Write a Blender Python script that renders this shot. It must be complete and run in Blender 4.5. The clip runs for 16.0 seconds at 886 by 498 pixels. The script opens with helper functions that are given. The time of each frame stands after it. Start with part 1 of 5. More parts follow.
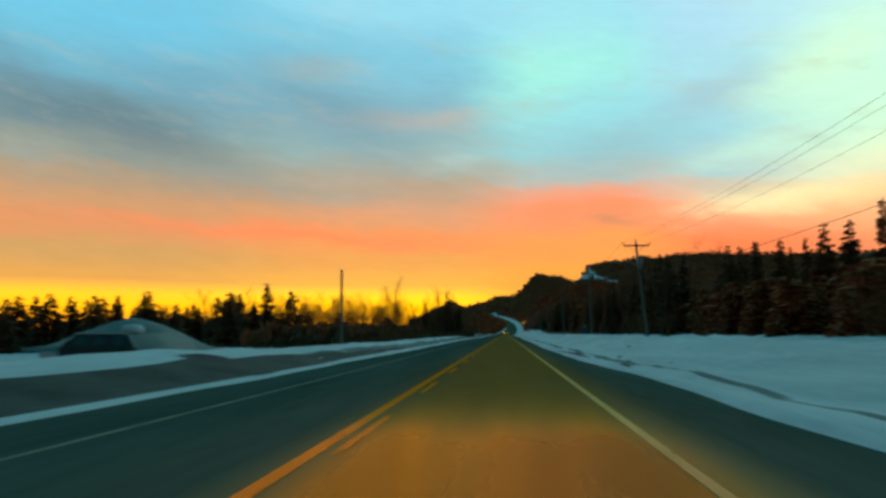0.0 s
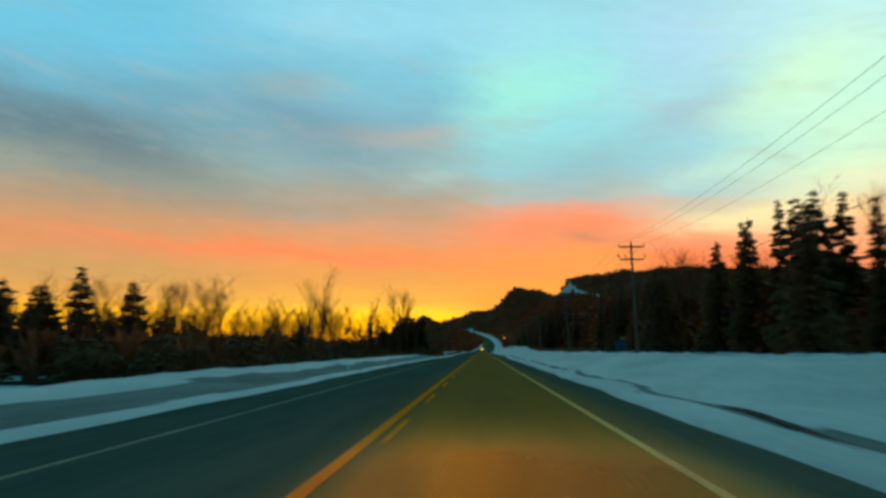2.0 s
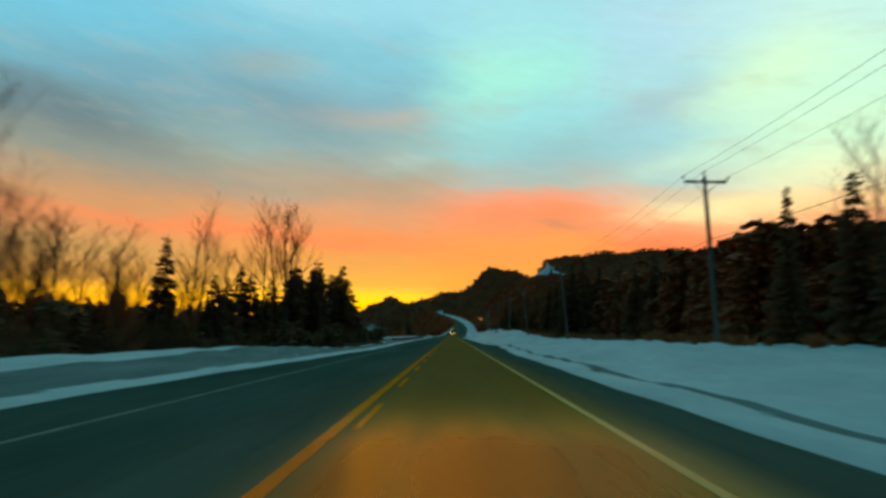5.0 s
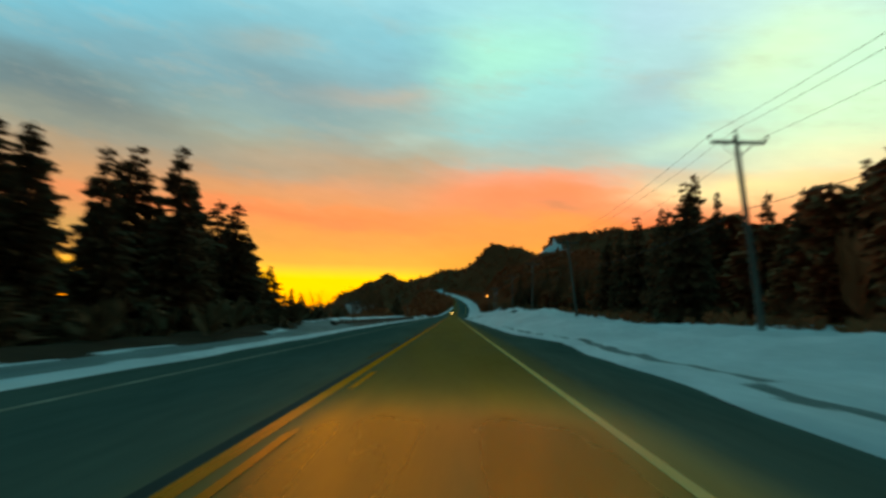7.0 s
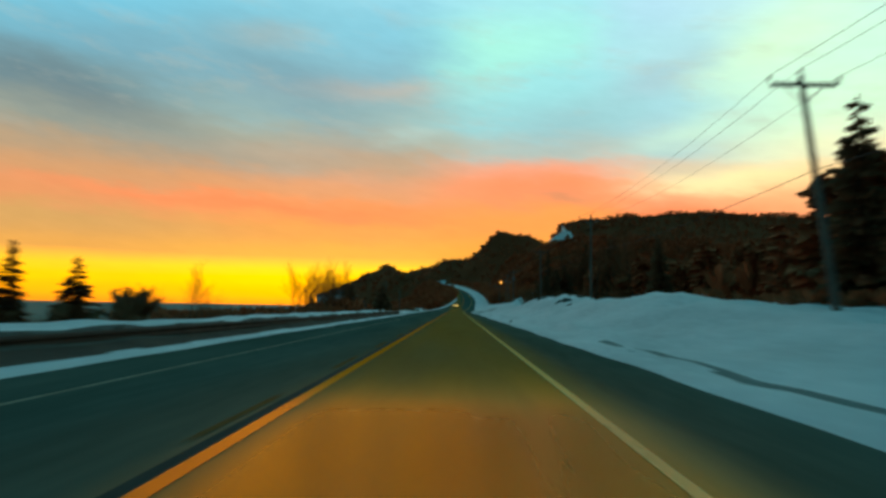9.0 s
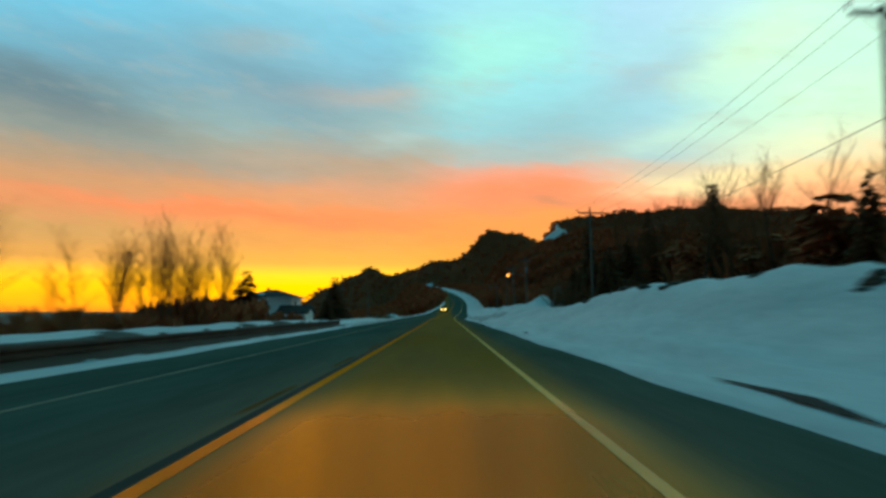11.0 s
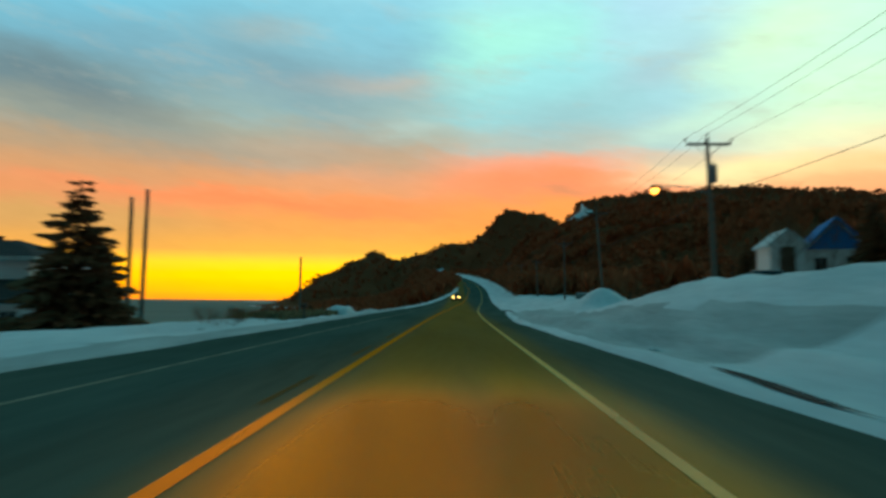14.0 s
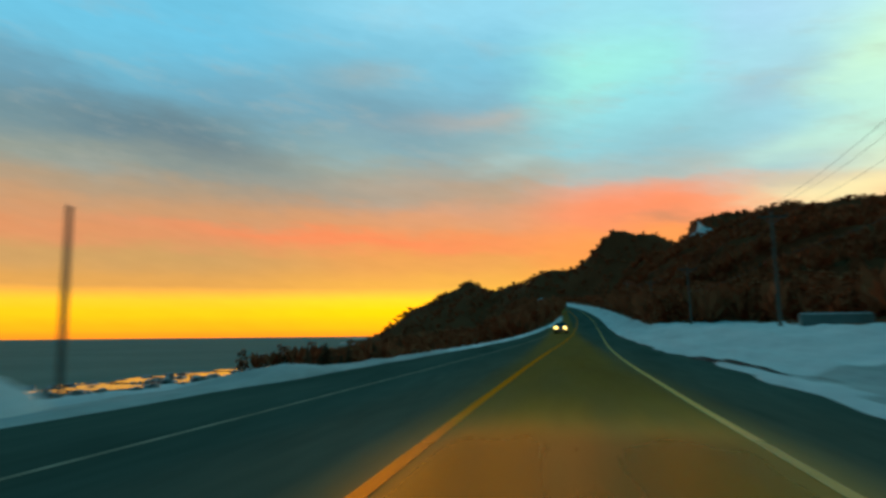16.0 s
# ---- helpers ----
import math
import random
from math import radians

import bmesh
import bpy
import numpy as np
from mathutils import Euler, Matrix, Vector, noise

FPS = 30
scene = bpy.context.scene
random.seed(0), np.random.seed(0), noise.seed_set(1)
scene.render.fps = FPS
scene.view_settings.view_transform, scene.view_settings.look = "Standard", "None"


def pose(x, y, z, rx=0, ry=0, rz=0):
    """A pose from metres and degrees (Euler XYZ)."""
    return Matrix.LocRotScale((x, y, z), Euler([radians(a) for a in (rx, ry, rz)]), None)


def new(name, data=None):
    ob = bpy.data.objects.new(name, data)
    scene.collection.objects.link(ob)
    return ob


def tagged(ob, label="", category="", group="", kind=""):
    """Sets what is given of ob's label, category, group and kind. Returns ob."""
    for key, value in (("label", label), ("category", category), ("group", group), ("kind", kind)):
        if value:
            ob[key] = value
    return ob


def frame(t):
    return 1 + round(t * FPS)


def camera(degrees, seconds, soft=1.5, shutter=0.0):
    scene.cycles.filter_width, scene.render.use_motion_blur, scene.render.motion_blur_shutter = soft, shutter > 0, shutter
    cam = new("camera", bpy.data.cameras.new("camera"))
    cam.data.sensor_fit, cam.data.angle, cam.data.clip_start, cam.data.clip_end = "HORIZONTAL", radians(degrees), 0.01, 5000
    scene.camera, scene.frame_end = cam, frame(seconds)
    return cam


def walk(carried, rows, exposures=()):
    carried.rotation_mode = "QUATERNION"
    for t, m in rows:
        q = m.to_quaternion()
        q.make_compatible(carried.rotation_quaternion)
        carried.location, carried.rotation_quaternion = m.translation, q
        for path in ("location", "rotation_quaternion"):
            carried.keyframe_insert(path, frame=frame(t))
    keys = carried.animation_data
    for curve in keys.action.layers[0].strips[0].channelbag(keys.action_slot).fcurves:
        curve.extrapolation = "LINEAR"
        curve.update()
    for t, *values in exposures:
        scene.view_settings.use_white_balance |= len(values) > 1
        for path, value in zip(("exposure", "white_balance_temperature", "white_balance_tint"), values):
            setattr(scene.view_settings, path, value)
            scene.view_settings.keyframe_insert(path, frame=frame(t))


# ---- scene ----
FOV = 65.0
SPEED = 24.0
EYE = 1.214
cam = camera(FOV, 16.0, soft=3.0, shutter=0.7)
# seconds, metres across the road, yaw, pitch, roll in degrees
ROWS = (
    (0, 0.157, 5.116, 6.874, 0.188),
    (0.5, -0.002, 4.196, 6.393, 0.092),
    (1, -0.099, 3.695, 5.991, -0.065),
    (1.5, -0.221, 3.439, 6.388, -0.352),
    (2, -0.252, 3.169, 8.263, 0.154),
    (2.5, -0.318, 2.810, 8.712, -0.350),
    (3, -0.397, 2.363, 8.296, 0.185),
    (3.5, -0.471, 1.764, 7.553, 0.147),
    (4, -0.461, 0.681, 7.198, 0.913),
    (6.5, -0.076, 1.120, 6.105, 1.390),
    (7, 0.026, 0.908, 5.355, 1.479),
    (7.5, 0.078, 0.591, 5.058, 1.008),
    (8, 0.133, 1.091, 4.658, 0.830),
    (10.5, 0.219, 1.099, 5.083, 1.186),
    (11, 0.286, 0.161, 5.159, 0.132),
    (11.5, 0.238, 0.181, 4.555, 0.803),
    (12, 0.121, 0.780, 4.263, 0.627),
    (12.5, 0.154, 1.719, 4.313, 0.927),
    (13, 0.125, 1.288, 4.363, 0.853),
    (13.5, 0.118, 0.714, 4.388, 1.066),
    (14, 0.114, 1.193, 4.255, 0.505),
    (14.5, -0.087, 3.494, 5.048, 0.541),
    (15, -0.150, 4.294, 5.431, 0.041),
    (15.3, -0.120, 5.771, 5.993, -0.631),
    (15.5, -0.136, 6.806, 6.322, -0.912),
    (16, -0.075, 9.472, 7.030, -0.564),
)
walk(cam, [(t, pose(x, SPEED * t, EYE, 90, 0, yaw) @ pose(0, 0, 0, pitch, 0, 0) @ pose(0, 0, 0, 0, 0, roll))
           for t, x, yaw, pitch, roll in ROWS],
     exposures=((0, 0.18, 7050, 2), (1, 0.17, 7050, 2), (2.5, 0.12, 7050, 2), (4, 0.13, 7250, 2), (6.5, 0.2, 8000, 2), (7.5, 0.21, 8200, 2), (8, 0.24, 7950, 2),
                (10.5, 0.24, 7100, 2), (13, 0.25, 7100, 2), (14.5, 0.25, 7500, 2), (15.5, 0.24, 7200, 2), (16, 0.1, 6800, 2)))


def srgb(r, g, b):
    """Display colour (0 to 255) to a linear one."""
    return tuple(((c / 255 + 0.055) / 1.055) ** 2.4 if c > 10 else c / 255 / 12.92 for c in (r, g, b)) + (1.0,)


# ---------------------------------------------------------------- sky
world = bpy.data.worlds.new("dawn_sky")
scene.world = world
world.use_nodes = True
wn, wl = world.node_tree.nodes, world.node_tree.links
wn.clear()


def wmath(op, a, b=None, c=None, clamp=False):
    n = wn.new("ShaderNodeMath")
    n.operation, n.use_clamp = op, clamp
    for k, v in enumerate((a, b, c)):
        if v is None:
            continue
        if isinstance(v, (int, float)):
            n.inputs[k].default_value = v
        else:
            wl.new(v, n.inputs[k])
    return n.outputs[0]


def wmix(fac, a, b):
    n = wn.new("ShaderNodeMix")
    n.data_type = "RGBA"
    for k, v in ((0, fac), (6, a), (7, b)):
        if isinstance(v, (int, float, tuple)):
            n.inputs[k].default_value = v
        else:
            wl.new(v, n.inputs[k])
    return n.outputs[2]


def wnoise(vec, scale, detail=4, rough=0.55):
    n = wn.new("ShaderNodeTexNoise")
    n.inputs["Scale"].default_value, n.inputs["Detail"].default_value, n.inputs["Roughness"].default_value = scale, detail, rough
    wl.new(vec, n.inputs["Vector"])
    return n.outputs["Fac"]


wco = wn.new("ShaderNodeTexCoord")
wsep = wn.new("ShaderNodeSeparateXYZ")
wl.new(wco.outputs["Generated"], wsep.inputs[0])
el0 = wmath("MULTIPLY", wmath("ARCSINE", wsep.outputs[2]), 57.2958)
az0 = wmath("MULTIPLY", wmath("ARCTAN2", wsep.outputs[0], wsep.outputs[1]), 57.2958)
wcom = wn.new("ShaderNodeCombineXYZ")
wl.new(wmath("MULTIPLY", az0, 0.045), wcom.inputs[0])
# cloud streaks sink to the right
wl.new(wmath("ADD", wmath("MULTIPLY", el0, 0.16), wmath("MULTIPLY", az0, 0.02)), wcom.inputs[1])
streak = wcom.outputs[0]
n_big = wmath("SUBTRACT", wnoise(streak, 1.3, 3), 0.5)
n_fine = wmath("SUBTRACT", wnoise(streak, 4.0, 5, 0.6), 0.5)
lift = wmath("MULTIPLY", wmath("SUBTRACT", el0, 3.0), 0.25, clamp=True)
el = wmath("ADD", el0, wmath("MULTIPLY", lift, wmath("ADD", wmath("MULTIPLY", n_big, 2.0), wmath("MULTIPLY", n_fine, 2.0))))
az = wmath("ADD", az0, wmath("ADD", wmath("MULTIPLY", n_big, 7.0), wmath("MULTIPLY", n_fine, 4.0)))


def column(stops):
    """A ramp of display colours over elevation in degrees."""
    ramp = wn.new("ShaderNodeValToRGB")
    ramp.color_ramp.interpolation = "EASE"
    e = ramp.color_ramp.elements
    while len(e) < len(stops):
        e.new(0.5)
    for k, (deg, rgb) in enumerate(stops):
        e[k].position = min(1.0, max(0.0, (deg + 5) / 95))
        e[k].color = srgb(*rgb)
    wl.new(wmath("DIVIDE", wmath("ADD", el, 5.0), 95.0, clamp=True), ramp.inputs[0])
    return ramp.outputs[0]


ZEN, DOME = (26, 107, 126), (6, 85, 100)
c_left = column([(-5, (150, 90, 40)), (0, (280, 158, 40)), (0.8, (300, 188, 34)), (1.9, (306, 208, 34)), (2.9, (296, 210, 54)), (3.4, (262, 186, 76)), (3.8, (228, 164, 86)), (6.3, (206, 158, 104)),
                 (7.8, (222, 148, 104)), (9.4, (204, 152, 114)), (11.5, (178, 153, 130)), (13.5, (148, 155, 150)), (16, (116, 146, 160)), (19, (112, 164, 192)),
                 (23, (110, 192, 230)), (30, (108, 184, 218)), (50, ZEN), (90, DOME)])
c_mid = column([(-5, (150, 90, 40)), (0, (300, 172, 38)), (0.8, (318, 204, 30)), (1.9, (322, 224, 26)), (2.9, (310, 224, 50)), (3.4, (276, 202, 74)), (3.8, (248, 180, 80)), (6.0, (236, 162, 90)),
                (7.6, (244, 150, 96)), (9.0, (224, 157, 114)), (11.5, (190, 159, 134)), (13.4, (164, 169, 162)), (15, (148, 178, 186)), (18, (128, 176, 200)),
                (22, (126, 192, 222)), (26, (146, 210, 240)), (33, (124, 188, 214)), (50, ZEN), (90, DOME)])
c_core = column([(-5, (150, 90, 40)), (0, (255, 156, 56)), (4, (255, 166, 72)), (7, (255, 158, 88)), (9.8, (250, 150, 110)), (11.4, (228, 164, 142)),
                 (12.8, (172, 186, 188)), (15, (146, 204, 220)), (18, (148, 216, 232)), (21, (156, 228, 232)), (25, (154, 218, 240)), (33, (134, 194, 218)),
                 (50, ZEN), (90, DOME)])
c_east = column([(-5, (140, 80, 40)), (0, (250, 126, 70)), (7, (250, 132, 86)), (9.2, (248, 160, 122)), (10.8, (214, 196, 178)), (12.5, (166, 198, 210)),
                 (16, (156, 208, 228)), (20, (166, 216, 236)), (24, (170, 216, 244)), (33, (140, 195, 215)), (50, ZEN), (90, DOME)])
c_right = column([(-5, (120, 80, 50)), (0, (240, 120, 84)), (6.5, (250, 140, 96)), (8.6, (252, 178, 130)), (10, (252, 226, 170)), (12, (228, 238, 206)), (15, (204, 246, 222)),
                  (19, (196, 242, 228)), (24, (188, 232, 240)), (33, (150, 200, 215)), (50, ZEN), (90, DOME)])


def step(a, b):
    n = wn.new("ShaderNodeMapRange")
    n.interpolation_type = "SMOOTHSTEP"
    n.inputs["From Min"].default_value, n.inputs["From Max"].default_value = a, b
    wl.new(az, n.inputs["Value"])
    return n.outputs[0]


sky = wmix(step(-30, -12), c_left, c_mid)
sky = wmix(step(-6, 4), sky, c_core)
sky = wmix(step(9, 17), sky, c_east)
sky = wmix(step(16, 29), sky, c_right)


def spot(a, e, wa, we, slope=0.0):
    """A soft oval in the sky round azimuth a and elevation e."""
    da = wmath("DIVIDE", wmath("SUBTRACT", az, a), wa)
    de = wmath("DIVIDE", wmath("SUBTRACT", wmath("SUBTRACT", el, e), wmath("MULTIPLY", wmath("SUBTRACT", az, a), slope)), we)
    return wmath("POWER", 2.718, wmath("MULTIPLY", wmath("ADD", wmath("MULTIPLY", da, da), wmath("MULTIPLY", de, de)), -1.0))


# cloud banks and clear patches: azimuth, elevation, half widths, slope, strength, colour
for ca, ce, wa, we, sl, amount, rgb in (
        (-31, 15.2, 11, 2.4, -0.24, 0.6, (94, 118, 136)), (-14, 17.4, 7, 3.0, -0.45, 0.6, (112, 150, 172)), (-20, 11.8, 12, 1.1, -0.12, 0.45, (150, 160, 158)),
        (-36, 20.5, 6, 2.2, -0.15, 0.45, (112, 196, 232)), (-7.0, 17.3, 6.5, 0.8, 0.03, 0.34, (206, 166, 142)), (-3.3, 17.9, 2.2, 0.5, 0.1, 0.22, (218, 160, 128)),
        (-16, 21.0, 3.6, 0.8, 0.0, 0.3, (178, 164, 152)), (-4.0, 14.0, 2.6, 1.0, 0.0, 0.7, (168, 200, 206)), (-11, 12.6, 6, 1.4, 0.1, 0.5, (176, 162, 152)),
        (2.6, 20.4, 4.2, 3.0, 0.3, 0.3, (168, 246, 224)), (8.5, 14.6, 4.0, 1.6, 0.1, 0.5, (146, 184, 200)), (17, 18.2, 5.5, 1.3, 0.22, 0.55, (158, 186, 206)),
        (13.5, 21.6, 3.2, 2.0, 0.4, 0.4, (162, 208, 240)), (24.5, 19.6, 4.5, 2.6, 0.4, 0.6, (214, 252, 216)), (19, 13.8, 5.5, 1.0, 0.2, 0.5, (202, 240, 222)),
        (17.5, 10.9, 4.2, 0.5, 0.03, 0.6, (196, 184, 172)), (21, 10.1, 6, 0.8, 0.02, 0.75, (255, 240, 186)), (30, 9.2, 5, 2.2, 0.1, 0.6, (255, 178, 130)),
        (6, 10.0, 5.5, 1.3, 0.02, 0.55, (255, 142, 102)), (8.2, 8.9, 3.2, 0.55, -0.05, 0.7, (206, 142, 108)), (-18, 7.8, 15, 0.45, -0.06, 0.55, (255, 136, 92)),
        (-30, 6.0, 10, 0.8, -0.03, 0.4, (206, 158, 96)), (-8, 9.8, 6, 0.9, 0.0, 0.4, (232, 160, 124))):
    sky = wmix(wmath("MULTIPLY", spot(ca, ce, wa, we, sl), amount), sky, srgb(*rgb))
# thin wisps
wisp = wn.new("ShaderNodeMapRange")
wisp.inputs["From Min"].default_value, wisp.inputs["From Max"].default_value = 0.02, 0.22
wl.new(wmath("SUBTRACT", wnoise(streak, 2.6, 6, 0.62), 0.5), wisp.inputs["Value"])
band = wmath("MULTIPLY", wmath("MULTIPLY", wmath("SUBTRACT", el0, 9.0), 0.2, clamp=True), wmath("MULTIPLY", wmath("SUBTRACT", 30.0, el0), 0.08, clamp=True))
sky = wmix(wmath("MULTIPLY", wmath("MULTIPLY", wisp.outputs[0], band), 0.4), sky, srgb(176, 176, 172))
mottle = wmath("ADD", 0.93, wmath("MULTIPLY", wnoise(streak, 9.0, 4, 0.6), 0.14))
mul = wn.new("ShaderNodeMix")
mul.data_type, mul.blend_type = "RGBA", "MULTIPLY"
mul.inputs[0].default_value = 1.0
wl.new(sky, mul.inputs[6])
wl.new(mottle, mul.inputs[7])
sky = mul.outputs[2]
# away from the dawn the sky is dim and blue over a rosy low belt
away = wn.new("ShaderNodeMapRange")
away.interpolation_type = "SMOOTHSTEP"
away.inputs["From Min"].default_value, away.inputs["From Max"].default_value = 42, 95
wl.new(wmath("ABSOLUTE", az0), away.inputs["Value"])
c_west = column([(-5, (36, 32, 33)), (0, (78, 72, 74)), (9, (88, 80, 82)), (17, (66, 90, 97)), (30, (38, 99, 116)), (60, (14, 93, 110)), (90, DOME)])
sky = wmix(away.outputs[0], sky, c_west)
wbg = wn.new("ShaderNodeBackground")
wbg.inputs[1].default_value = 1.0
wl.new(sky, wbg.inputs[0])
wout = wn.new("ShaderNodeOutputWorld")
wl.new(wbg.outputs[0], wout.inputs[0])

# ---------------------------------------------------------------- materials
def material(name, dark, light, rough=0.9, scale=2.0, bump=0.0, bump_scale=8.0, metal=0.0, spec=0.3, stretch=(1, 1, 1), detail=6.0, vary=0.0):
    """Two tones mixed by coarse and fine noise at real size, with relief."""
    m = bpy.data.materials.new(name)
    m.use_nodes = True
    nt = m.node_tree
    bs = nt.nodes["Principled BSDF"]
    bs.inputs["Roughness"].default_value, bs.inputs["Metallic"].default_value = rough, metal
    bs.inputs["Specular IOR Level"].default_value = spec
    co = nt.nodes.new("ShaderNodeTexCoord")
    mp = nt.nodes.new("ShaderNodeMapping")
    mp.inputs["Scale"].default_value = stretch
    nt.links.new(co.outputs["Object"], mp.inputs[0])
    n1, n2 = nt.nodes.new("ShaderNodeTexNoise"), nt.nodes.new("ShaderNodeTexNoise")
    for n, s in ((n1, scale), (n2, scale * 9)):
        n.inputs["Scale"].default_value, n.inputs["Detail"].default_value = s, detail
        nt.links.new(mp.outputs[0], n.inputs["Vector"])
    ad = nt.nodes.new("ShaderNodeMath")
    ad.operation = "MULTIPLY_ADD"
    nt.links.new(n1.outputs["Fac"], ad.inputs[0])
    ad.inputs[1].default_value = 0.65
    sc = nt.nodes.new("ShaderNodeMath")
    sc.operation = "MULTIPLY"
    nt.links.new(n2.outputs["Fac"], sc.inputs[0])
    sc.inputs[1].default_value = 0.35
    nt.links.new(sc.outputs[0], ad.inputs[2])
    fac = ad.outputs[0]
    if vary:
        oi = nt.nodes.new("ShaderNodeObjectInfo")
        va = nt.nodes.new("ShaderNodeMath")
        va.operation = "MULTIPLY_ADD"
        nt.links.new(oi.outputs["Random"], va.inputs[0])
        va.inputs[1].default_value = vary
        nt.links.new(fac, va.inputs[2])
        sb = nt.nodes.new("ShaderNodeMath")
        sb.operation = "SUBTRACT"
        nt.links.new(va.outputs[0], sb.inputs[0])
        sb.inputs[1].default_value = vary / 2
        fac = sb.outputs[0]
    rp = nt.nodes.new("ShaderNodeValToRGB")
    rp.color_ramp.elements[0].position, rp.color_ramp.elements[1].position = 0.32, 0.68
    rp.color_ramp.elements[0].color, rp.color_ramp.elements[1].color = (*dark, 1), (*light, 1)
    nt.links.new(fac, rp.inputs[0])
    nt.links.new(rp.outputs[0], bs.inputs["Base Color"])
    if bump:
        n3 = nt.nodes.new("ShaderNodeTexNoise")
        n3.inputs["Scale"].default_value, n3.inputs["Detail"].default_value = bump_scale, 5
        nt.links.new(mp.outputs[0], n3.inputs["Vector"])
        bp = nt.nodes.new("ShaderNodeBump")
        bp.inputs["Strength"].default_value, bp.inputs["Distance"].default_value = bump, 0.1
        nt.links.new(n3.outputs["Fac"], bp.inputs["Height"])
        nt.links.new(bp.outputs[0], bs.inputs["Normal"])
    return m


def glow(name, rgb, strength):
    m = bpy.data.materials.new(name)
    m.use_nodes = True
    bs = m.node_tree.nodes["Principled BSDF"]
    bs.inputs["Emission Color"].default_value = (*rgb, 1)
    bs.inputs["Emission Strength"].default_value = strength
    return m


M_SNOW = material("snow", (0.56, 0.64, 0.66), (0.84, 0.90, 0.92), 0.75, 0.28, 0.7, 1.4, stretch=(1.6, 0.5, 1.6))
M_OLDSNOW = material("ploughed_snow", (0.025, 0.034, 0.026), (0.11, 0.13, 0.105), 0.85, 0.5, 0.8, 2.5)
M_WOODFLOOR = material("woodland_floor", (0.23, 0.072, 0.032), (0.33, 0.108, 0.05), 1.0, 0.06, 0.6, 0.5, spec=0.02)
M_GREYSNOW = material("trodden_grey_snow", (0.32, 0.38, 0.38), (0.62, 0.67, 0.67), 0.85, 0.5, 0.8, 2.5, stretch=(1.6, 0.4, 1.6))
M_LITTER = material("forest_litter", (0.045, 0.026, 0.016), (0.10, 0.058, 0.035), 1.0, 0.6, 0.6, 2, spec=0.02)
M_ROCKSNOW = material("hillside_snow", (0.74, 0.77, 0.79), (0.88, 0.9, 0.92), 0.9, 0.05, 0.5, 0.3)
M_EARTH = material("bare_earth", (0.05, 0.035, 0.025), (0.11, 0.08, 0.055), 1.0, 0.8, 0.6, 4)
M_ASPHALT = material("asphalt", (0.062, 0.095, 0.079), (0.112, 0.158, 0.132), 0.85, 0.55, 0.25, 60, spec=0.25, stretch=(1, 0.12, 1))


